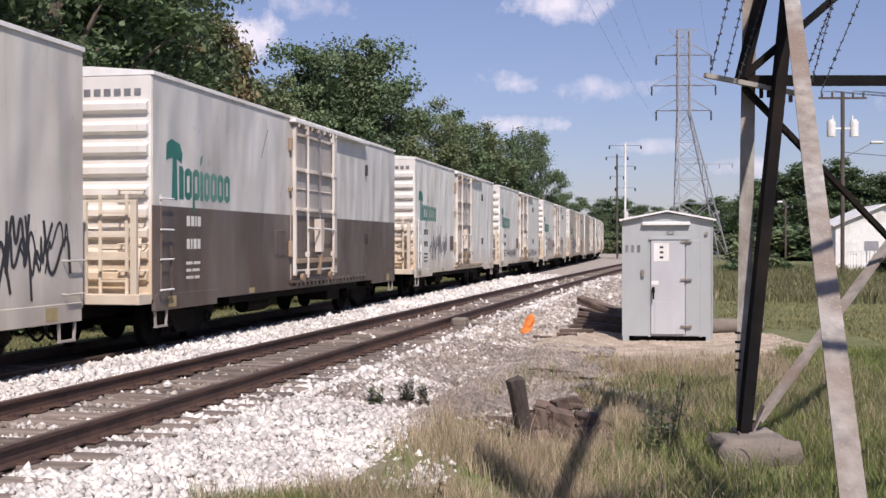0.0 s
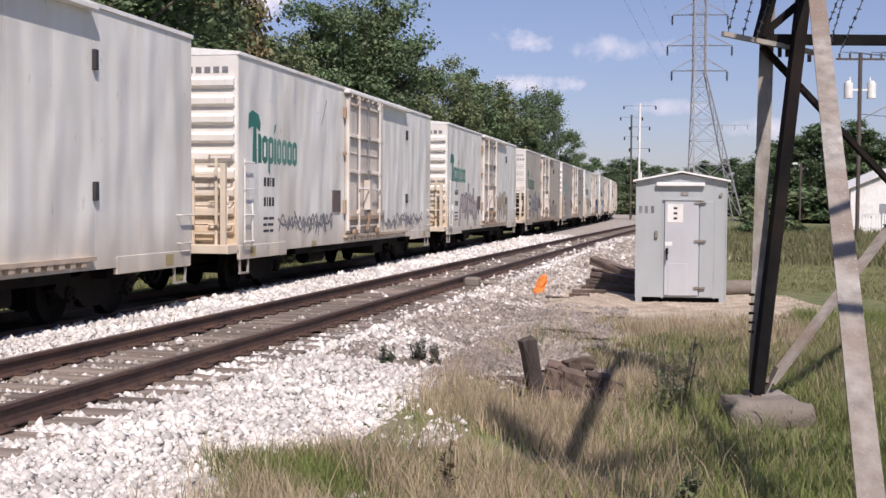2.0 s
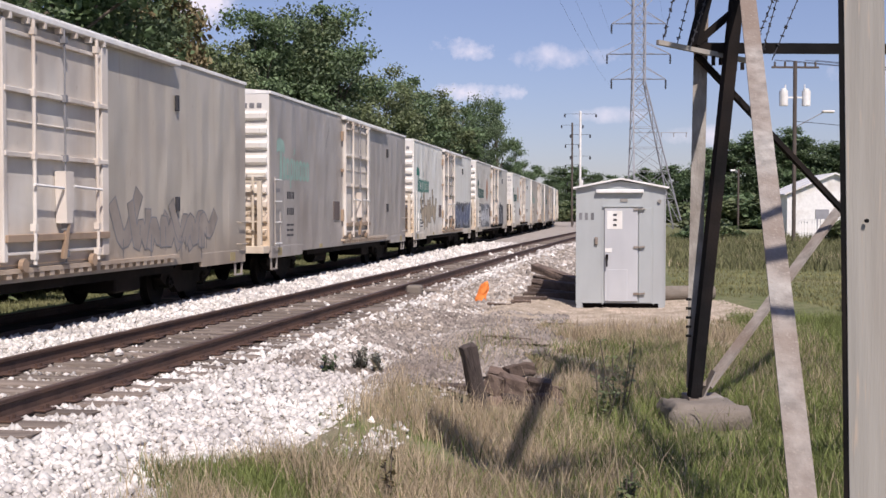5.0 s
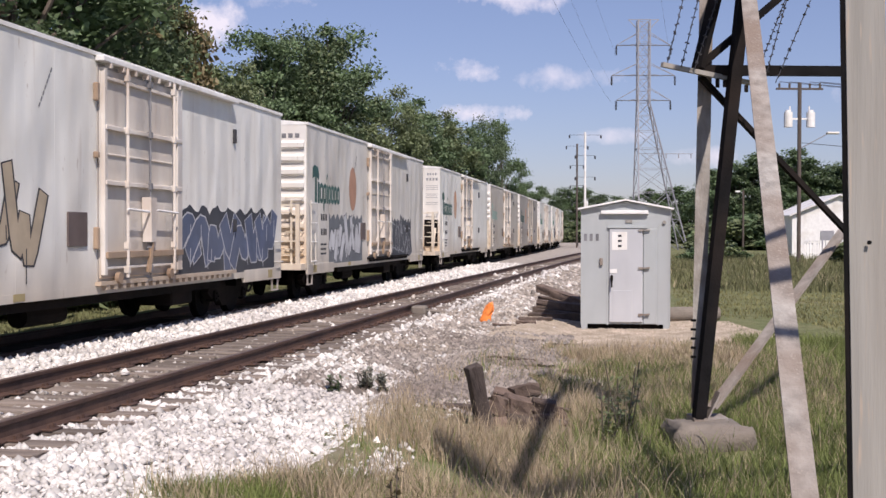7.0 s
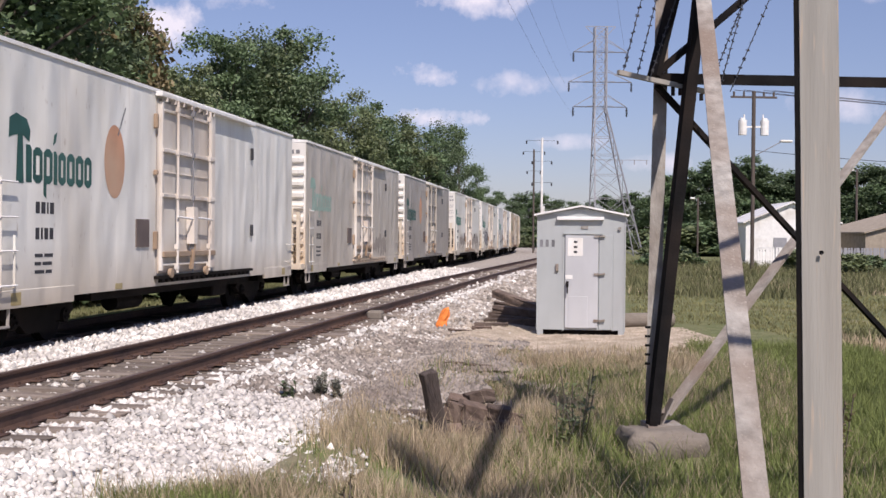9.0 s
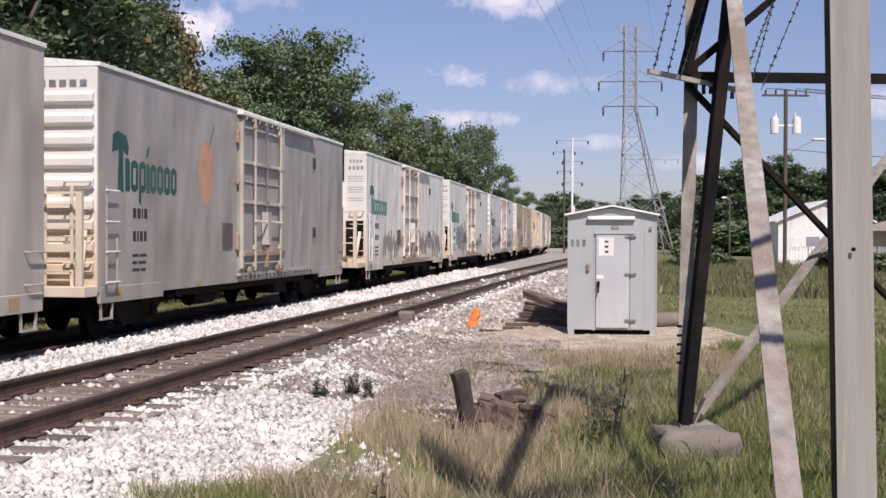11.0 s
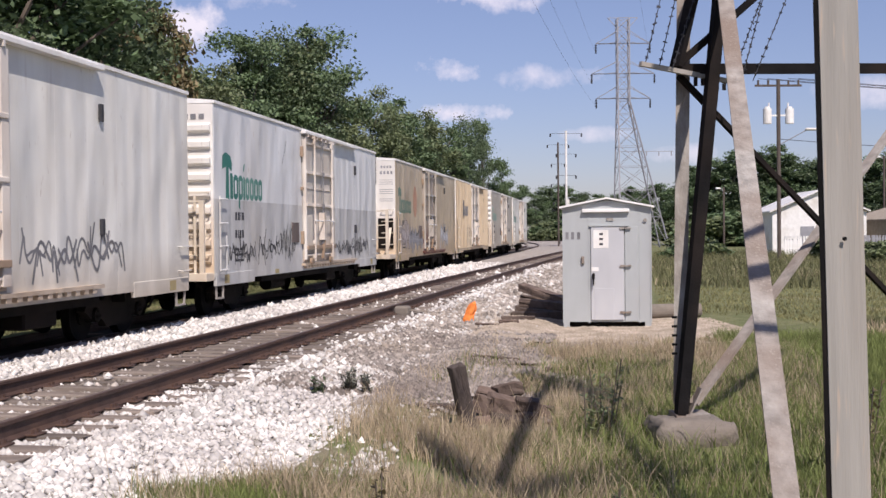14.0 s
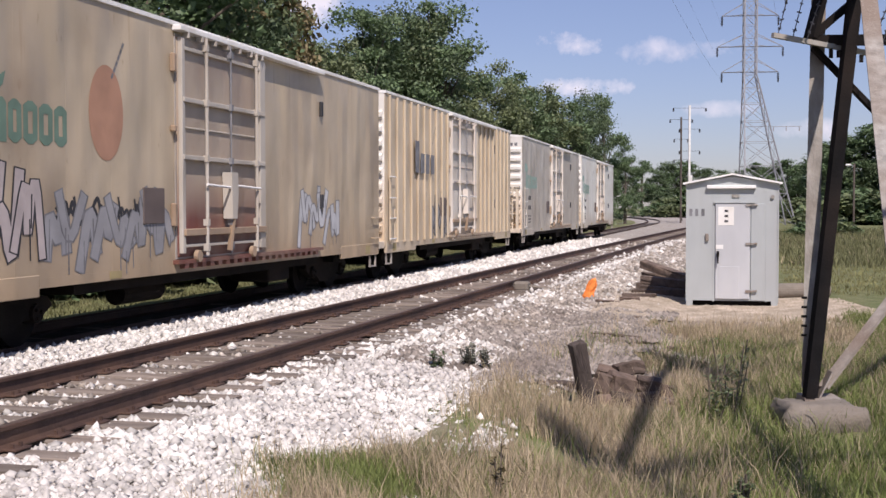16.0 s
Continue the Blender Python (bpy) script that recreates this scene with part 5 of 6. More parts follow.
    # broad corner post nearer by
    post = tagged(empty("steel_post"), "broad weathered steel angle post with a bolt hole and rust stain", "post")
    part("web", angle_iron(bmesh.new(), (2.0, 5.093, -0.3), (1.862, 5.162, 7.0), 0.178, 0.015, (1, 0.03, 0), (0, 1, 0), 0.04), TIMBER_POLE, post)
    # The post's shaded left side is put into this bar's dark colour.
    part("edge_flange", bar(bmesh.new(), (1.993, 5.112, -0.3), (1.855, 5.181, 7.0), 0.013, 0.022), DARK_STEEL, post, "edge flange coloured dark for its shaded side")
    bm = bmesh.new()
    disc(bm, (2.04, 5.092, 1.80), (0, 1, 0), 0.009, 0.01, 12)
    part("bolt_hole", bm, DARK_STEEL, post)


make_near_tower()


def make_footing():
    bm = bmesh.new()
    bmesh.ops.create_icosphere(bm, subdivisions=3, radius=1.0)
    for v in bm.verts:
        p = v.co.copy()
        q = Vector([math.copysign(abs(c) ** 0.45, c) for c in p])
        q.x *= 0.38
        q.y *= 0.36
        q.z *= 0.2
        q.z = min(q.z, 0.17 + 0.03 * noise.noise(p * 3))
        q.x += 0.05 * (1 if q.y < -0.2 else 0) * math.copysign(1, q.x)
        q.y += 0.06 * math.exp(-((q.x + 0.13) / 0.035) ** 2) * (q.y < 0)
        q += Vector((noise.noise(p * 2.1), noise.noise(p * 2.1 + Vector((5, 0, 0))), noise.noise(p * 2.1 + Vector((0, 7, 0))))) * 0.06
        v.co = q
    ob = part("concrete_footing", bm, CONCRETE, smooth=True)
    ob.matrix_world = pose(2.97, 11.45, -0.17, 0, 0, 6)
    tagged(ob, "rough weathered concrete footing in the grass", "footing")


make_footing()


# ---- far lattice tower ----
def make_far_tower(x, y, h, label):
    tower = tagged(empty("lattice_tower", pose(x, y, -0.1, 0, 0, -3)), label, "pylon", group="lattice towers")
    wz = h * 0.64

    def corner(sx, sy, z):
        lean = max(0.0, 1 - z / wz)
        return Vector((0.66 + 3.9 * lean if sx > 0 else -0.66 - 0.15 * lean, sy * (0.66 + 2.4 * lean), z))
    for sx in (-1, 1):
        for sy in (-1, 1):
            bm = bmesh.new()
            for a, b in ((0, wz), (wz, h)):
                bar(bm, corner(sx, sy, a), corner(sx, sy, b), 0.13)
            part("leg", bm, GALV_FAR, tower)
    bm = bmesh.new()
    zs = [0.0]
    while zs[-1] < h - 0.5:
        zs.append(min(h, zs[-1] + (1.35 if zs[-1] > wz else 1.3 + 2.2 * (1 - zs[-1] / wz))))
    for a, b in zip(zs, zs[1:]):
        for p, q in (((-1, -1), (1, -1)), ((1, -1), (1, 1)), ((1, 1), (-1, 1)), ((-1, 1), (-1, -1))):
            bar(bm, corner(*p, a), corner(*q, b), 0.05)
            bar(bm, corner(*q, a), corner(*p, b), 0.05)
            bar(bm, corner(*p, b), corner(*q, b), 0.05)
    part("bracing", bm, GALV_FAR, tower, "criss-cross steel bracing")
    for z, w, tip in ((h - 2.8, 3.05, 1), (h - 6.2, 3.55, 1), (h - 9.0, 3.05, 1)):
        bm = bmesh.new()
        for sy in (-0.5, 0.5):
            bar(bm, (-w, 0, z), (w, 0, z), 0.10)
            for sx in (-1, 1):
                bar(bm, (sx * w, 0, z), (sx * 0.8, sy, z + 1.3), 0.06)
                bar(bm, (sx * w * 0.6, 0, z), (sx * 0.8, sy, z + 0.1), 0.045)
        arm = part("cross_arm", bm, GALV_FAR, tower)
        for sx in (-1, 1):
            bm = bmesh.new()
            rings = [[bm.verts.new((sx * w + r_ * math.cos(q * 0.785), r_ * math.sin(q * 0.785), z - 0.09 * k)) for q in range(8)] for k, r_ in enumerate((0.03, 0.03, 0.15, 0.04, 0.15, 0.04, 0.15, 0.04, 0.15, 0.04, 0.15, 0.04, 0.12))]
            for a, b in zip(rings, rings[1:]):
                for q in range(8):
                    bm.faces.new((a[q], a[(q + 1) % 8], b[(q + 1) % 8], b[q]))
            part("insulator", bm, WIRE, arm)
    bm = bmesh.new()
    bar(bm, (-1.7, 0, h + 0.1), (1.7, 0, h + 0.1), 0.07)
    for sx in (-1, 1):
        bar(bm, (sx * 1.7, 0, h + 0.1), (sx * 0.75, 0, h - 0.9), 0.08)
    part("peak_bar", bm, GALV_FAR, tower)
    bm = bmesh.new()
    bar(bm, (-0.5, 0, 10.9), (5.6, 0, 10.9), 0.06)
    for k in range(3):
        bar(bm, (2.6 + 1.4 * k, 0, 10.9), (2.6 + 1.4 * k, 0, 10.9 - 0.5), 0.1)
    part("side_arm", bm, GALV_FAR, tower)
    return tower


make_far_tower(27.0, 134.0, 25.9, "grey lattice power pylon with three cross arms above the trees")


def sagging_wire(name, a, b, sag, r, label, n=14):
    bm = bmesh.new()
    a, b = Vector(a), Vector(b)
    pts = [a.lerp(b, k / n) - Vector((0, 0, sag * 4 * (k / n) * (1 - k / n))) for k in range(n + 1)]
    side = (b - a).cross(Vector((0, 0, 1))).normalized() * r / 2
    up = Vector((0, 0, r / 2))
    rings = [[bm.verts.new(p + o) for o in (side, up, -side, -up)] for p in pts]
    for p, q in zip(rings, rings[1:]):
        for k in range(4):
            bm.faces.new((p[k], p[(k + 1) % 4], q[(k + 1) % 4], q[k]))
    return tagged(part(name, bm, WIRE), label, "cable", group="overhead lines")


for dx, z in ((-3.05, 20.9), (3.05, 20.9), (-3.65, 17.8), (-3.05, 15.0)):
    sagging_wire("power_line", (27.0 + dx, 134, z + 0.9), (5.2 + dx * 0.6, 38.0, z - 3.0), 0.6, 0.013, "thin overhead power line")


def make_pole_group(x, y, h, mast, label):
    """A slim tall pole; the white one is a steel mast."""
    p = tagged(empty("utility_pole", pose(x, y, -0.1)), label, "utility pole", group="utility poles")
    part("pole", bar(bmesh.new(), (0, 0, 0), (0, 0, h), 0.26 if mast else 0.22, seg=10), WHITE if mast else WOODPOLE, p)
    for k, z in enumerate((h - 0.3, h - 2.6, h - 5.0)):
        w = (1.6 if not mast else 2.2) * (0.5 if k else 0.8)
        arm = part("cross_arm", bar(bmesh.new(), (-w, 0, z), (w, 0, z), 0.035), WIRE, p)
        for sx in (-1, 1):
            part("insulator", disc(bmesh.new(), (sx * w, 0, z - 0.2), (0, 0, 1), 0.09, 0.35, 8), WIRE, arm)
    return p


make_pole_group(20.3, 133.0, 13.2, True, "white steel mast with small insulators")
make_pole_group(20.7, 142.0, 12.6, False, "dark wooden utility pole with insulators")
make_pole_group(21.9, 142.0, 5.8, True, "short white steel mast")


def make_transformer_pole():
    x, y = 25.1, 75.0
    p = tagged(empty("transformer_pole", pose(x, y, -0.1)), "wooden utility pole with two pale transformers and a street lamp", "utility pole", group="utility poles")
    bm = bmesh.new()
    bar(bm, (0, 0, 0), (0, 0, 11.5), 0.26, seg=10)
    part("pole", bm, WOODPOLE, p)
    bm = bmesh.new()
    bar(bm, (-1.5, 0, 11.1), (1.5, 0, 11.1), 0.14, 0.12)
    for k in range(5):
        disc(bm, (-1.3 + 0.65 * k, 0, 11.3), (0, 0, 1), 0.07, 0.3, 8)
    part("cross_arm", bm, WOODPOLE, p)
    for sx in (-1, 1):
        bm = bmesh.new()
        disc(bm, (sx * 0.72, 0, 9.15), (0, 0, 1), 0.27, 0.95, 14)
        disc(bm, (sx * 0.72, 0, 9.68), (0, 0, 1), 0.18, 0.15, 12)
        disc(bm, (sx * 0.62, 0, 9.85), (0, 0, 1), 0.05, 0.3, 6)
        bar(bm, (0, 0, 9.2), (sx * 0.5, 0, 9.2), 0.1)
        part("transformer", bm, WHITE, p, "pale grey transformer can")
    bm = bmesh.new()
    bar(bm, (0, 0, 7.3), (1.7, -0.4, 8.25), 0.07, seg=6)
    part("lamp_arm", bm, GALV_FAR, p)
    bm = bmesh.new()
    box(bm, 1.6, 2.4, -0.55, -0.25, 8.2, 8.36, 0.05)
    part("lamp_head", bm, WHITE, p)
    for k, (z0, off) in enumerate(((11.45, -1.3), (11.45, -0.65), (11.45, 0.65), (11.45, 1.3))):
        sagging_wire("power_line", (x + off, y, z0), (x + 44 + off, y + 9, z0 - 0.6), 0.5, 0.035, "thin overhead power line")
    sagging_wire("power_line", (x, y, 7.6), (x + 30, y - 20, 6.0), 0.8, 0.035, "thin overhead power line")


make_transformer_pole()


def make_lamp_pole(x, y, h):
    p = tagged(empty("street_lamp", pose(x, y, -0.1)), "slim wooden street lamp pole by the far trees", "street lamp", group="street lamps")
    part("pole", bar(bmesh.new(), (0, 0, 0), (0, 0, h), 0.2, seg=8), WOODPOLE, p)
    part("lamp_arm", bar(bmesh.new(), (0, 0, h - 0.25), (-0.5, -0.2, h - 0.1), 0.06), GALV_FAR, p)
    part("lamp_head", box(bmesh.new(), -0.85, -0.4, -0.35, -0.05, h - 0.2, h - 0.02, 0.04), WHITE, p)


make_lamp_pole(33.0, 115.0, 6.1)
make_lamp_pole(43.0, 101.0, 8.2)


# ---- buildings and fence behind the meadow ----
def make_building(name, x, y, w, d, eave, ridge, wall, roof, label, turn=0):
    b = tagged(empty(name, pose(x, y, -0.05, 0, 0, turn)), label, "building", group="buildings behind the meadow")
    bm = bmesh.new()
    pts = [(0, 0), (w, 0), (w, eave), (w / 2, ridge), (0, eave)]
    lo = [bm.verts.new((p, 0, q)) for p, q in pts]
    hi = [bm.verts.new((p, d, q)) for p, q in pts]
    for i in range(5):
        bm.faces.new((lo[i], lo[(i + 1) % 5], hi[(i + 1) % 5], hi[i]))
    bm.faces.new(lo[::-1])
    bm.faces.new(hi)
    part("wall", bm, wall, b)
    for sx in (0, 1):
        bm = bmesh.new()
        xa, xb = (-0.25, w / 2) if sx == 0 else (w + 0.25, w / 2)
        q = [(xa, eave - 0.03), (xb, ridge + 0.03), (xb, ridge + 0.15), (xa, eave + 0.09)]
        lo = [bm.verts.new((p, -0.3, z)) for p, z in q]
        hi = [bm.verts.new((p, d + 0.3, z)) for p, z in q]
        for i in range(4):
            bm.faces.new((lo[i], lo[(i + 1) % 4], hi[(i + 1) % 4], hi[i]))
        bm.faces.new(lo[::-1])
        bm.faces.new(hi)
        part("roof_panel", bm, roof, b)
    bm = bmesh.new()
    box(bm, w * 0.3, w * 0.3 + 1.0, -0.05, 0.02, 0.1, 2.1)
    part("door", bm, GALV_FAR, b)
    return b


make_building("white_garage", 29.6, 90.0, 7.0, 9.0, 3.2, 4.75, WHITE, WHITE, "white metal garage with a white gabled roof", -8)
make_building("low_house", 38.2, 88.0, 13.0, 8.0, 2.5, 4.2, ROOF_TAN, ROOF_TAN, "low tan house with a brown roof", 4)


def make_fence():
    f = tagged(empty("fence"), "grey picket fence in front of the garage", "fence")
    bm = bmesh.new()
    box(bm, -0.07, 0.07, -0.02, 0.02, 0, 1.45)
    me = bpy.data.meshes.new("picket")
    bm.to_mesh(me)
    bm.free()
    rng = random.Random(4)
    for k in range(95):
        p = part("picket", me, WHITE if k < 18 else GALV_FAR, f)
        p.matrix_world = pose(28.6 + 0.19 * k, 84.0 + 0.012 * k, -0.1, rng.uniform(-2, 2), rng.uniform(-2, 2), 0)
    bm = bmesh.new()
    for z in (0.35, 1.1):
        bar(bm, (28.5, 84.05, z), (46.6, 85.2, z), 0.06, 0.1)
    part("fence_rail", bm, GALV_FAR, f)


make_fence()


# ---- trees ----
def crown_mesh(name, seed, width, low, top, clumps, leaves, size):
    """A crown of many small leaves in uneven clumps; x,y centred, z from low to top."""
    rng = np.random.default_rng(seed)
    d = rng.normal(size=(clumps, 3))
    d /= np.linalg.norm(d, axis=1)[:, None]
    r = 0.45 + 0.58 * rng.random(clumps) ** 0.6
    mid, half = (low + top) / 2, (top - low) / 2
    taper = 1.0 - 0.30 * np.clip(d[:, 2], 0, 1)
    cen = np.stack([d[:, 0] * r * width * taper, d[:, 1] * r * width * taper, mid + d[:, 2] * r * half], 1)
    cr = width * (0.13 + 0.15 * rng.random(clumps))
    k = leaves // clumps
    g = rng.normal(size=(clumps, k, 3)) * 0.55
    g[:, :, 2] *= 0.5
    p = (cen[:, None] + g * cr[:, None, None]).reshape(-1, 3)
    p[:, 2] = np.maximum(p[:, 2], low * 0.5)
    p[:, 2] = low + (p[:, 2] - low) * (top - low) / (np.percentile(p[:, 2], 99.7) - low)
    p[:, :2] *= width / np.percentile(np.hypot(p[:, 0], p[:, 1]), 98)
    n = len(p)
    s = size * (0.6 + 0.8 * rng.random(n))
    a = rng.normal(size=(n, 3))
    a[:, 2] = a[:, 2] * 0.45 - 0.3
    a /= np.linalg.norm(a, axis=1)[:, None]
    b = np.cross(a, rng.normal(size=(n, 3)) * 0.55 + np.array([0, 0, 1.0]))
    b /= np.linalg.norm(b, axis=1)[:, None]
    c = np.cross(a, b)
    V = np.stack([p, p + (a * 0.5 + b * 0.33 + c * 0.1) * s[:, None], p + a * s[:, None], p + (a * 0.5 - b * 0.33 + c * 0.1) * s[:, None]], 1)
    return mesh_np(name, V.reshape(-1, 3), np.arange(n * 4), np.full(n, 4)), cen


def tree_kind(seed, width, low, top, clumps, leaves, size, leaf):
    thing = empty("tree")
    me, cen = crown_mesh("crown", seed, width, low, top, clumps, leaves, size)
    rng = random.Random(seed)
    bm = bmesh.new()
    z, r = 0.0, 0.028 * top
    p = Vector((0, 0, -0.3))
    for k in range(5):
        q = Vector((rng.uniform(-0.2, 0.2), rng.uniform(-0.2, 0.2), top * 0.15 * (k + 1)))
        bar(bm, p, q, r * 2 * (1 - 0.15 * k), seg=8)
        p = q
    for i in rng.sample(range(len(cen)), min(12, len(cen))):
        c = Vector(cen[i])
        a = Vector((0, 0, max(1.0, min(top * 0.7, c.z * 0.6))))
        m = a.lerp(c, 0.5) + Vector((0, 0, 0.3))
        bar(bm, a, m, 0.16, seg=5)
        bar(bm, m, c, 0.09, seg=5)
    part("trunk", bm, BARK, thing, "grey-brown trunk and limbs")
    part("crown", me, leaf, thing, "leafy crown")
    return thing


KINDS = [tree_kind(11, 5.6, 0.8, 15.0, 90, 24000, 0.25, LEAF[0]), tree_kind(12, 4.8, 0.6, 14.0, 70, 22000, 0.26, LEAF[1]),
         tree_kind(13, 5.2, 0.8, 14.0, 70, 19000, 0.28, LEAF[2]), tree_kind(14, 4.0, 0.5, 13.0, 50, 14000, 0.30, LEAF[1]),
         tree_kind(15, 3.0, 0.3, 8.0, 40, 9000, 0.28, LEAF[3]), tree_kind(16, 5.0, 0.4, 13.0, 54, 15000, 0.32, LEAF[0]), tree_kind(17, 5.0, 0.4, 13.0, 50, 15000, 0.32, LEAF[1])]
TOPS = (15.0, 14.0, 14.0, 13.0, 8.0, 13.0, 13.0)
LABELS = ("tall dark green tree behind the train", "broad leafy green tree at the wood's edge", "olive green tree at the wood's edge", "slim green tree in the wood", "small tree with browning leaves", "dark tree in the distant wood", "green tree in the distant wood")
used = set()


def plant(kind, x, y, top, turn, wide=1.0):
    k = top / TOPS[kind]
    m = pose(x, y, float(ground_z(x, y)), 0, 0, turn)
    if kind not in used:
        used.add(kind)
        ob = KINDS[kind]
    else:
        ob = copy_thing(KINDS[kind], m)
    ob.scale = (1, 1, 1)
    ob.matrix_world = m @ Matrix.Diagonal((k * wide, k * wide, k, 1))
    tagged(ob, LABELS[kind], "tree", group="trees")


# bearing in degrees from +y, distance, height, kind, width
for bearing, dist, top, kind, wide in (
        (-22.5, 33, 13.0, 0, 0.9), (-18.0, 38, 14.5, 1, 1.0), (-15.0, 43, 14.5, 0, 0.8), (-11.2, 52, 11.9, 4, 0.55), (-12.6, 52, 12.6, 2, 0.7), (-8.6, 60, 10.6, 2, 0.8),
        (-6.6, 67, 13.3, 1, 0.85), (-5.0, 70, 13.9, 0, 0.8), (-3.3, 72, 14.4, 1, 0.8), (-4.4, 73, 14.0, 2, 0.85), (-0.9, 90, 12.9, 2, 0.8), (0.3, 96, 12.9, 1, 0.85), (1.4, 102, 12.6, 2, 0.9), (2.5, 110, 12.4, 3, 1.0),
        (3.8, 122, 13.9, 0, 0.62), (4.7, 130, 14.2, 1, 0.62), (5.7, 160, 10.6, 1, 0.7), (6.5, 235, 11.0, 6, 0.9), (7.2, 245, 9.2, 5, 1.0),
        (-26.0, 30, 12.5, 1, 1.0), (-19.0, 50, 17.0, 3, 1.2), (-17.0, 62, 17.5, 0, 0.9), (-15.0, 56, 16.0, 2, 0.8), (-5.5, 86, 12.0, 3, 1.1), (-2.6, 96, 11.0, 0, 0.9), (1.2, 122, 11.6, 0, 0.9), (3.2, 135, 11.8, 1, 1.0),
        (-7.6, 78, 10.0, 0, 0.8), (0.4, 112, 11.8, 1, 1.0), (-29, 28, 12, 0, 1.0), (-34, 26, 12, 2, 1.0)):
    a = radians(bearing)
    plant(kind, dist * math.sin(a), dist * math.cos(a), top, (bearing * 37) % 360, wide)
# the far wood beyond the curve and behind the houses
rng = random.Random(21)
for k in range(26):
    bearing = 7.8 + k * 0.78 + rng.uniform(-0.2, 0.2)
    dist = 255 if bearing < 14.5 else 165
    top = (11.0 if bearing < 14.5 else 11.2) * rng.uniform(0.86, 1.1)
    if bearing > 14.5 and bearing < 20:
        top *= 1.08
    a = radians(bearing)
    plant((5, 6)[k % 2], dist * math.sin(a), dist * math.cos(a), top, rng.uniform(0, 360), rng.uniform(1.1, 1.5))


def make_shrubs():
    """Low growth along the wood's foot and behind the meadow."""
    me, _ = crown_mesh("shrub", 31, 1.5, 0.05, 1.7, 26, 2600, 0.26)
    r = random.Random(9)
    n = 0
    for k in range(74):
        if k >= 34:
            b, d, h = 7.5 + 0.62 * (k - 34) + r.uniform(-0.2, 0.2), 150 + r.uniform(-8, 8) if k > 44 else 225, r.uniform(1.6, 2.6)
        elif k < 16:
            b, d, h = 14.0 + 0.8 * k + r.uniform(-0.3, 0.3), r.uniform(70, 100), r.uniform(0.6, 1.0)
        else:
            b, d, h = -22 + 1.55 * (k - 16), 0, r.uniform(1.0, 1.8)
            d = 17.5 / math.sin(radians(max(4.5, 11.2 - b)))
        if 16.0 < b < 20.5 and d < 120:
            continue
        a = radians(b)
        x, y = d * math.sin(a), d * math.cos(a)
        ob = part("shrub", me, LEAF[1 + k % 2])
        ob.matrix_world = pose(x, y, float(ground_z(x, y)) - 0.05, 0, 0, r.uniform(0, 360)) @ Matrix.Diagonal((1.3 * h, 1.3 * h, h, 1))
        tagged(ob, "low green shrub in the rough grass", "shrub", group="shrubs")


make_shrubs()


# ---- grass and weeds ----
def blades(name, x, y, height, width, mat, label, seed, lean=0.35):
    rng = np.random.default_rng(seed)
    n = len(x)
    z = np.where(near_su(x, y)[1] < 3.7, np.maximum(ground_z(x, y), bed_z(x, y)), ground_z(x, y))
    a = rng.random(n) * 6.283
    dx, dy = np.cos(a), np.sin(a)
    b = rng.random(n) * 6.283
    bend = height * lean * (0.3 + rng.random(n))
    lx, ly = np.cos(b) * bend, np.sin(b) * bend
    w = width
    P = np.stack([x, y, z - 0.02], -1)
    side = np.stack([dx * w, dy * w, np.zeros(n)], -1)
    m = P + np.stack([lx * 0.3, ly * 0.3, height * 0.55], -1)
    t = P + np.stack([lx, ly, height], -1)
    V = np.stack([P - side, P + side, m + side * 0.7, m - side * 0.7, t], 1).reshape(-1, 3)
    base = (np.arange(n) * 5)[:, None]
    loops = np.concatenate([base + np.array([[0, 1, 2, 3]]), base + np.array([[3, 2, 4]])], 1).ravel()
    me = mesh_np(name, V, loops, np.tile([4, 3], n))
    tagged(part(name, me, mat), label, "grass", kind="stuff")


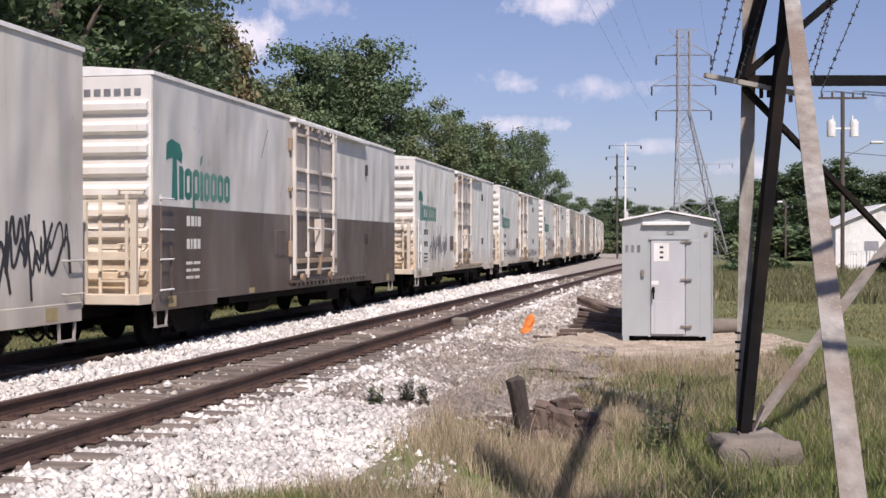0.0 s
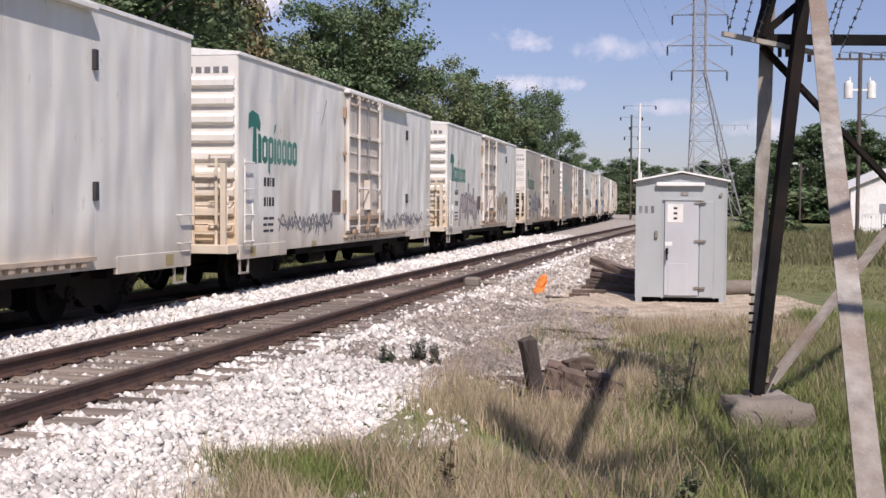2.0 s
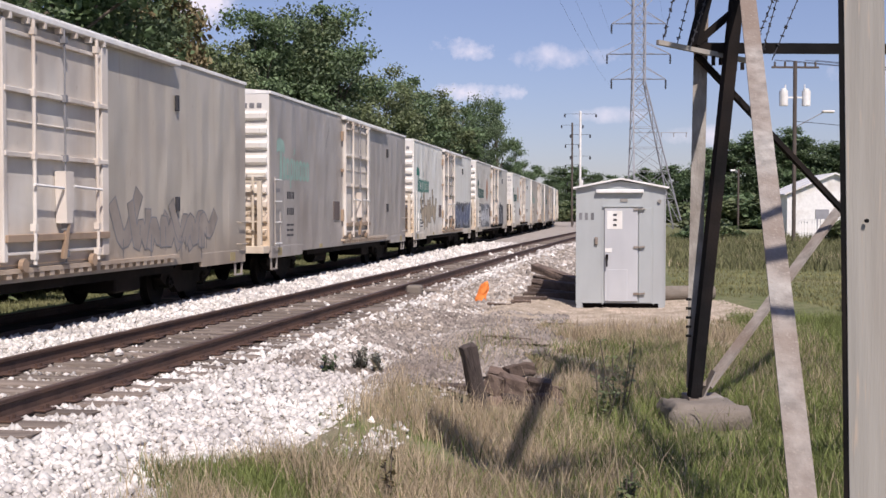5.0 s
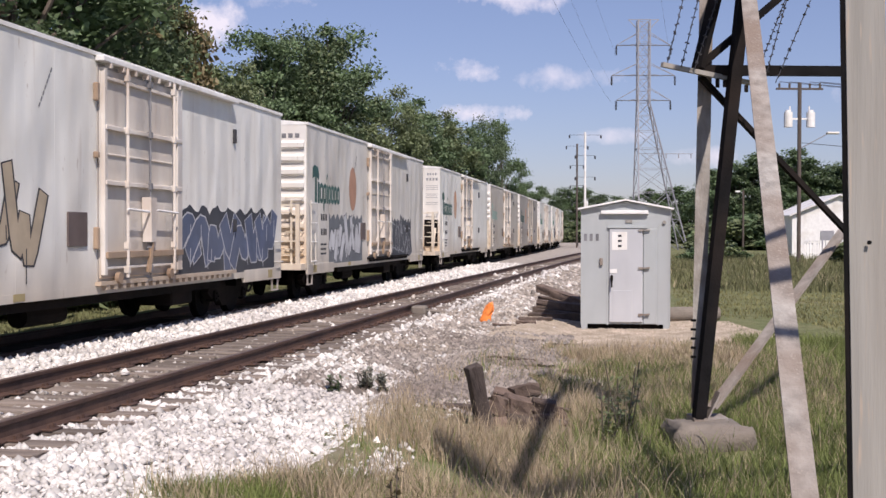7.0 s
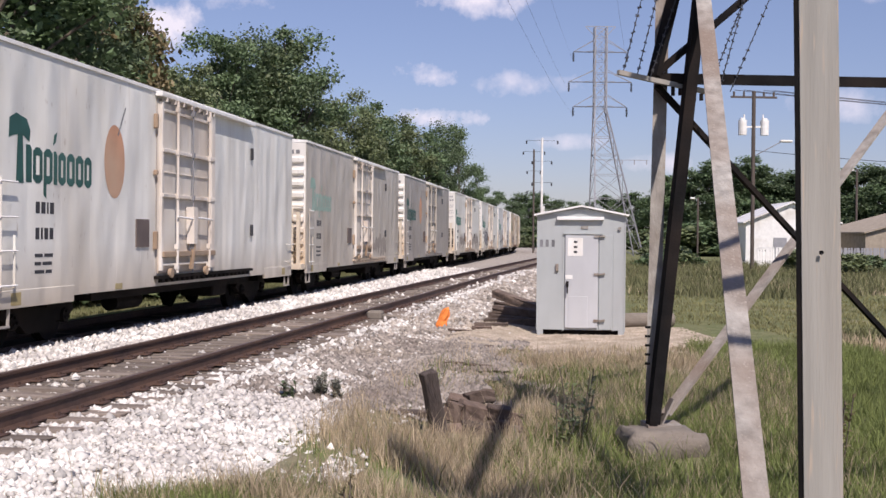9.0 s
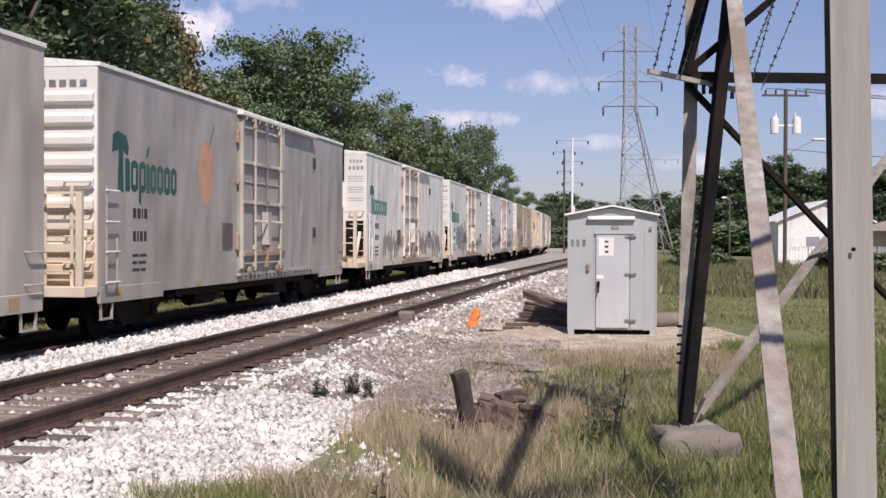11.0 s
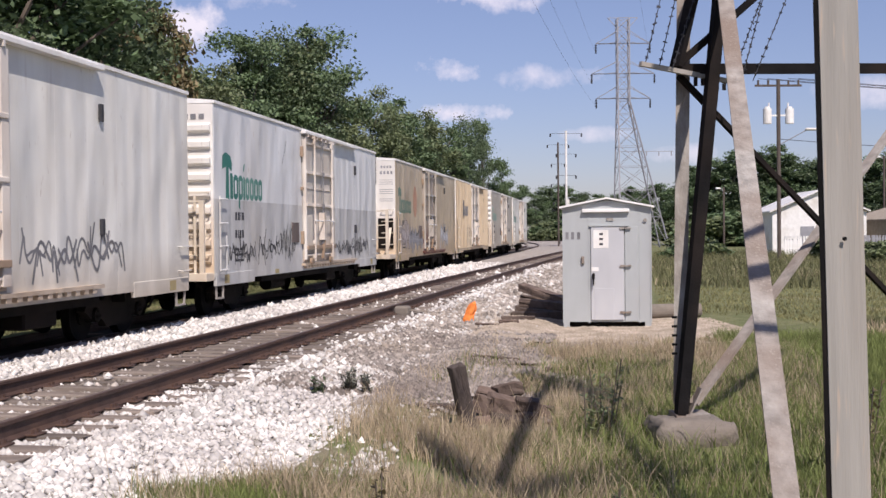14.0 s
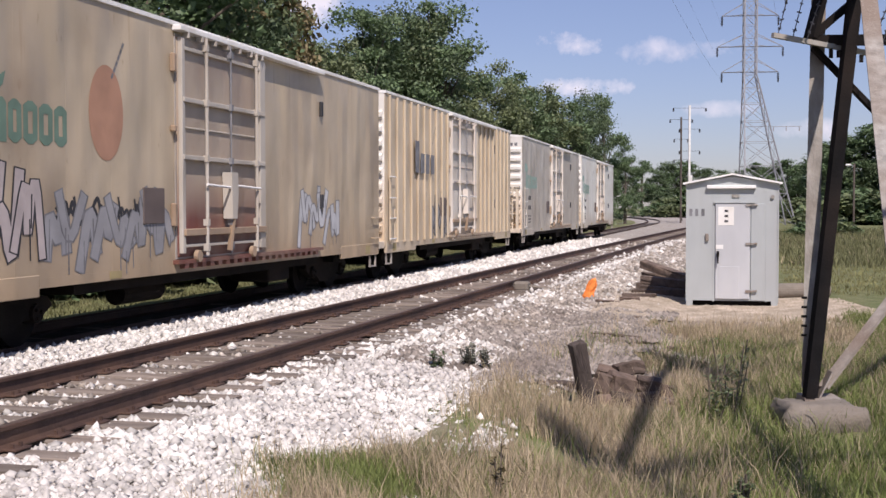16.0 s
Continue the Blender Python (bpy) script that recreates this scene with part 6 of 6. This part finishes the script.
def make_grass():
    rng = np.random.default_rng(12)

    def field(n, s0, s1, power, umax):
        s = s0 + (s1 - s0) * rng.random(n) ** power
        u = 2.3 + (umax - 2.3) * rng.random(n)
        xy = NEAR.at(s, u)
        return s, u, xy[:, 0], xy[:, 1]

    def clump(x, y, f, ph):
        return np.sin(x * f + ph) * np.cos(y * f * 0.8 - ph) + 0.6 * np.sin(x * f * 2.3 + y * f * 1.7)
    def heap(x, y):
        return (x > 0.1) & (x < 1.75) & (y > 11.6) & (y < 14.4)
    # dry, straw-coloured
    s, u, x, y = field(165000, 5.5, 19.5, 1.2, 8.5)
    edge = ballast_edge(s) + 0.15
    k = (u > edge + rng.normal(0, 0.25, len(s))) & (clump(x, y, 2.1, 0.4) > -0.75 + 0.9 * rng.random(len(s)) - 0.4) & (rng.random(len(s)) > smooth(4.9, 6.4, u) * (0.85 - 0.4 * smooth(12.5, 14.5, s)))
    k &= ~heap(x, y) | (rng.random(len(s)) < 0.3)
    k &= np.hypot((x - 2.95) / 0.55, (y - 11.1) / 0.7) > 1
    k &= rng.random(len(s)) > 0.88 * smooth(12.0, 13.2, s) * (u < 5.4 + 0.6 * np.sin(s * 1.3))
    k &= rng.random(len(s)) > 0.3 * smooth(15.0, 16.5, s)
    n = k.sum()
    blades("dry_grass", x[k], y[k], (0.10 + 0.20 * rng.random(n)) * (1 + 0.6 * (rng.random(n) < 0.08)), 0.0026 + 0.0024 * rng.random(n), DRY, "dry straw-coloured grass beside the ballast", 1, 0.5)
    # green
    s, u, x, y = field(130000, 5.5, 22, 1.3, 10.5)
    k = (rng.random(len(s)) < 0.10 + 0.90 * smooth(4.7, 6.3, u + 0.5 * clump(x, y, 1.3, 2.0))) & (u > 3.6)
    k &= ~((s > 17.0) & (u < 7.4)) & ~heap(x, y) & ((np.hypot((x - 2.95) / 0.55, (y - 11.1) / 0.7) > 1) | (rng.random(len(s)) < 0.12))
    n = k.sum()
    blades("green_grass", x[k], y[k], 0.10 + 0.20 * rng.random(n), 0.004 + 0.004 * rng.random(n), GREEN, "green meadow grass round the tower foot", 2, 0.55)
    # low green fringe along the gravel
    s, u, x, y = field(22000, 6.6, 8.9, 1.0, 4.9)
    k = (u > ballast_edge(s) + rng.normal(0, 0.12, len(s)) - 0.1) & (rng.random(len(s)) < smooth(6.7, 7.5, s) * (1 - 0.8 * smooth(3.6, 4.8, u)))
    n = k.sum()
    blades("green_fringe", x[k], y[k], 0.06 + 0.13 * rng.random(n), 0.003 + 0.003 * rng.random(n), GREEN, "short green grass at the ballast's edge", 4, 0.5)
    # tufts that have grown over the front of the pad
    n = 60000
    x, y = 0.5 + 5.2 * rng.random(n), 14.6 + 5.6 * rng.random(n)
    s, u = near_su(x, y)
    k = (u > 4.3) & (clump(x, y, 1.9, 0.9) + 0.7 * clump(x, y, 5.0, 2.2) > -0.05 + 0.7 * rng.random(n) + 0.9 * smooth(18.6, 20.4, y))
    g = rng.random(n) < 0.3
    for name, m, kk, mat, label in (("pad_straw", 7, k & ~g, DRY, "dry grass tufts growing into the gravel pad"), ("pad_grass", 8, k & g, GREEN, "green grass tufts growing into the gravel pad")):
        c = kk.sum()
        blades(name, x[kk], y[kk], 0.07 + 0.17 * rng.random(c), 0.004 + 0.004 * rng.random(c), mat, label, m, 0.55)
    # far meadow, coarser tufts
    n = 70000
    yy = 22 + 75 * rng.random(n) ** 1.5
    xx = 5.0 + yy * (0.02 + 0.55 * rng.random(n))
    s_, u_ = near_su(xx, yy)
    k = (u_ > 6.5) & ~((yy < 27) & (xx < 8.6))
    lane = (yy > 23) & (yy < 41 + 3 * np.sin(xx * 0.35)) & (xx > 5.5)
    for name, kk, tall, mat, label in (("meadow_grass", k & ~lane, 1.25, GREEN_FAR, "tall green meadow grass"), ("mown_grass", k & lane, 0.4, LANE, "short yellowing grass in the lane across the meadow")):
        n = kk.sum()
        blades(name, xx[kk], yy[kk], (0.07 + 0.17 * rng.random(n)) * (1 + 0.012 * yy[kk]) * tall, (0.012 + 0.016 * rng.random(n)) * (0.8 if tall < 1 else 1), mat, label, 3, 0.5)
    n = 26000
    yy = 20 + 70 * rng.random(n) ** 1.5
    xx = 5.0 + yy * (0.02 + 0.55 * rng.random(n))
    s_, u_ = near_su(xx, yy)
    k = (u_ > 6.5) & ~((yy < 27) & (xx < 8.6)) & (clump(xx, yy, 0.35, 1.0) > 0.0) & ((yy < 23) | (yy > 41))
    n = k.sum()
    blades("meadow_straw", xx[k], yy[k], 0.12 + 0.22 * rng.random(n), 0.01 + 0.012 * rng.random(n), DRY, "dry straw in the meadow", 5, 0.5)
    # green strip on the far side of the train
    n = 40000
    s = 8 + 80 * rng.random(n) ** 1.5
    xy = FAR.at(s, -3.2 - 9 * rng.random(n))
    blades("verge_grass", xy[:, 0], xy[:, 1], 0.04 + 0.08 * rng.random(n), 0.012 + 0.014 * rng.random(n), GREEN_FAR, "sunlit green grass beyond the train", 6, 0.5)


make_grass()


def make_weed(x, y, h, stems, seed, label, leaf=0):
    r = random.Random(seed)
    w = tagged(empty("weed", pose(x, y, float(ground_z(x, y)))), label, "weed", group="weeds")
    for _ in range(stems):
        bl = bmesh.new()
        a, lean, hh = r.uniform(0, 6.28), r.uniform(0.05, 0.45), h * r.uniform(0.55, 1.0)
        tip = Vector((math.cos(a) * lean * hh, math.sin(a) * lean * hh, hh))
        stem = part("stem", bar(bmesh.new(), (0.05 * math.cos(a), 0.05 * math.sin(a), -0.02), tip, 0.012, seg=4), BARK, w)
        for k in range(30):
            f = r.uniform(0.15, 1.02)
            p = tip * f
            d = Vector((r.uniform(-1, 1), r.uniform(-1, 1), r.uniform(-0.2, 0.7))).normalized()
            s = Vector((-d.y, d.x, r.uniform(-0.3, 0.3))).normalized()
            ln = r.uniform(0.05, 0.12) * (1.2 - 0.5 * f)
            bl.faces.new([bl.verts.new(q) for q in (p, p + d * ln * 0.5 + s * ln * 0.22, p + d * ln, p + d * ln * 0.5 - s * ln * 0.22)])
        part("foliage", bl, leaf if isinstance(leaf, bpy.types.Material) else LEAF[leaf], stem)


make_weed(2.2, 11.7, 0.85, 5, 1, "thin leafy green weed before the concrete footing", 2)
make_weed(1.95, 11.3, 0.6, 4, 2, "thin leafy green weed before the concrete footing", 2)
make_weed(1.55, 8.0, 0.34, 8, 4, "bushy green weed in the dry grass", 2)
make_weed(-0.74, 13.7, 0.34, 6, 5, "dark green weed growing out of the ballast")
make_weed(-0.42, 13.9, 0.34, 11, 6, "grey-green brush growing out of the ballast", BRUSH)
make_weed(-0.22, 13.8, 0.30, 7, 16, "grey-green brush growing out of the ballast", BRUSH)
make_weed(3.9, 9.6, 0.9, 4, 7, "thin dry weed stalks in the grass", 3)
make_weed(4.3, 10.4, 0.8, 4, 8, "thin dry weed stalks in the grass", 3)
make_weed(0.0, 8.0, 0.55, 2, 9, "thin dry stalk at the ballast's edge", 3)


# ---- old ties, stump post, marker cloth, logs, pipe ----
def timber(name, x, y, z, length, w, h, turn, tilt, label, seed, roll=0, cat="timber", group="discarded timbers", mat=None):
    r = random.Random(seed)
    bm = bmesh.new()
    box(bm, -w / 2, w / 2, -length / 2, length / 2, 0, h)
    bmesh.ops.subdivide_edges(bm, edges=bm.edges, cuts=2, use_grid_fill=True)
    for v in bm.verts:
        v.co += Vector((r.uniform(-1, 1), r.uniform(-1, 1), r.uniform(-1, 1))) * 0.012
    bmesh.ops.bevel(bm, geom=[e for e in bm.edges if e.calc_face_angle(0) > 1.0], offset=0.01, segments=1, affect="EDGES")
    ob = part(name, bm, mat or OLD_TIE)
    ob.matrix_world = pose(x, y, z, tilt, roll, turn)
    return tagged(ob, label, cat, group=group)


for k, (x, y, z, ln, turn, tilt) in enumerate(((0.56, 12.85, -0.14, 0.42, 84, 2), (0.6, 12.8, -0.28, 0.5, 76, 3), (1.3, 13.3, -0.26, 1.2, 64, 2), (1.0, 13.6, -0.24, 0.9, 88, 4))):
    timber("old_tie", x, y, z, ln, 0.24, 0.13, turn, tilt, "rotting old railway tie in a heap among dry grass", 40 + k)
for k, (x, y, z, ln, w, h, turn, tilt, roll) in enumerate(((1.0, 12.42, -0.27, 0.26, 0.2, 0.17, 82, -6, 8), (1.24, 12.34, -0.28, 0.32, 0.24, 0.2, 98, 9, -4), (1.5, 12.45, -0.27, 0.24, 0.22, 0.2, 86, -4, 5),
                                                           (1.02, 12.62, -0.1, 0.2, 0.18, 0.2, 60, 14, 10), (1.24, 12.66, -0.09, 0.34, 0.26, 0.17, 104, 16, -9), (1.51, 12.62, -0.08, 0.25, 0.2, 0.14, 80, 5, -6),
                                                           (1.66, 12.8, -0.2, 0.28, 0.2, 0.16, 70, 8, 12), (1.34, 12.95, 0.04, 0.3, 0.22, 0.14, 110, -8, 6), (1.12, 12.95, 0.0, 0.26, 0.2, 0.13, 75, 10, -12),
                                                           (0.72, 12.5, -0.27, 0.24, 0.16, 0.12, 120, 6, 4), (1.78, 12.5, -0.28, 0.2, 0.16, 0.12, 40, 3, -8))):
    timber("timber_block", x, y, z, ln, w, h, turn, tilt, "crumbling brown block tumbled in a weedy heap", 80 + k, roll=roll, cat="block", group="stacked blocks", mat=OLD_BLOCK)
timber("stump_post", 0.90, 12.1, -0.36, 0.15, 0.15, 0.88, 12, 4, "short leaning weathered timber post", 60, roll=-13, cat="post", group="", mat=TIE_DARK)
for k, (x, y, ln, turn) in enumerate(((2.35, 20.2, 0.9, 86), (2.0, 23.3, 0.5, 60), (2.45, 23.6, 0.4, 95), (1.6, 17.2, 0.7, 70), (2.5, 16.4, 0.6, 100))):
    timber("broken_stick", x, y, float(ground_z(x, y)) + 0.02, ln, 0.07, 0.06, turn, 2, "dark broken stick on the gravel", 90 + k, cat="stick", group="broken sticks")
for k, (x, y, z, ln, turn, tilt) in enumerate(((3.45, 25.4, -0.06, 1.5, 74, 0), (3.55, 25.9, -0.06, 1.4, 55, 3), (3.6, 26.3, 0.12, 1.3, 64, 5), (3.75, 27.4, 0.28, 1.7, 42, 12), (2.75, 24.6, -0.09, 0.7, 82, 0), (3.75, 27.0, -0.05, 1.6, 76, 2), (3.95, 28.0, 0.1, 1.6, 60, 4))):
    timber("old_tie", x, y, z, ln, 0.23, 0.18, turn, tilt, "discarded dark railway tie beside the shed", 70 + k)


def make_rail_box():
    bm = bmesh.new()
    box(bm, -0.16, 0.16, -0.2, 0.2, 0.0, 0.2, 0.04)
    bar(bm, (0.1, 0.0, 0.1), (0.9, 0.1, 0.02), 0.05, seg=6)
    x, y = NEAR.at(25.3, 1.0)
    ob = part("junction_box", bm, CONCRETE)
    ob.matrix_world = pose(float(x), float(y), 0.06, 0, 0, -12)
    tagged(ob, "small grey junction box beside the rail", "junction box")


make_rail_box()


def make_pipe():
    bm = bmesh.new()
    bar(bm, (5.3, 25.6, 0.08), (6.9, 25.9, 0.08), 0.32, seg=20)
    tagged(part("concrete_pipe", bm, CONCRETE), "grey concrete pipe lying behind the shed", "pipe")


make_pipe()


def make_marker():
    bm = bmesh.new()
    r = random.Random(2)
    rings = []
    for k, (z, rad) in enumerate(((0.0, 0.12), (0.1, 0.15), (0.24, 0.13), (0.38, 0.16), (0.5, 0.13), (0.56, 0.05))):
        rings.append([bm.verts.new((0.03 * k + rad * r.uniform(0.6, 1.4) * math.cos(a), rad * r.uniform(0.6, 1.4) * math.sin(a), z + r.uniform(-0.03, 0.03))) for a in [2 * math.pi * q / 9 for q in range(9)]])
    for a, b in zip(rings, rings[1:]):
        for q in range(9):
            bm.faces.new((a[q], a[(q + 1) % 9], b[(q + 1) % 9], b[q]))
    bm.faces.new(rings[-1])
    ob = part("marker_cloth", bm, ORANGE)
    ob.matrix_world = pose(1.66, 24.2, -0.04, 0, 8, 20) @ Matrix.Diagonal((0.62, 0.62, 0.85, 1))
    tagged(ob, "crumpled bright orange marker cloth on the gravel", "marker")


make_marker()

motions()
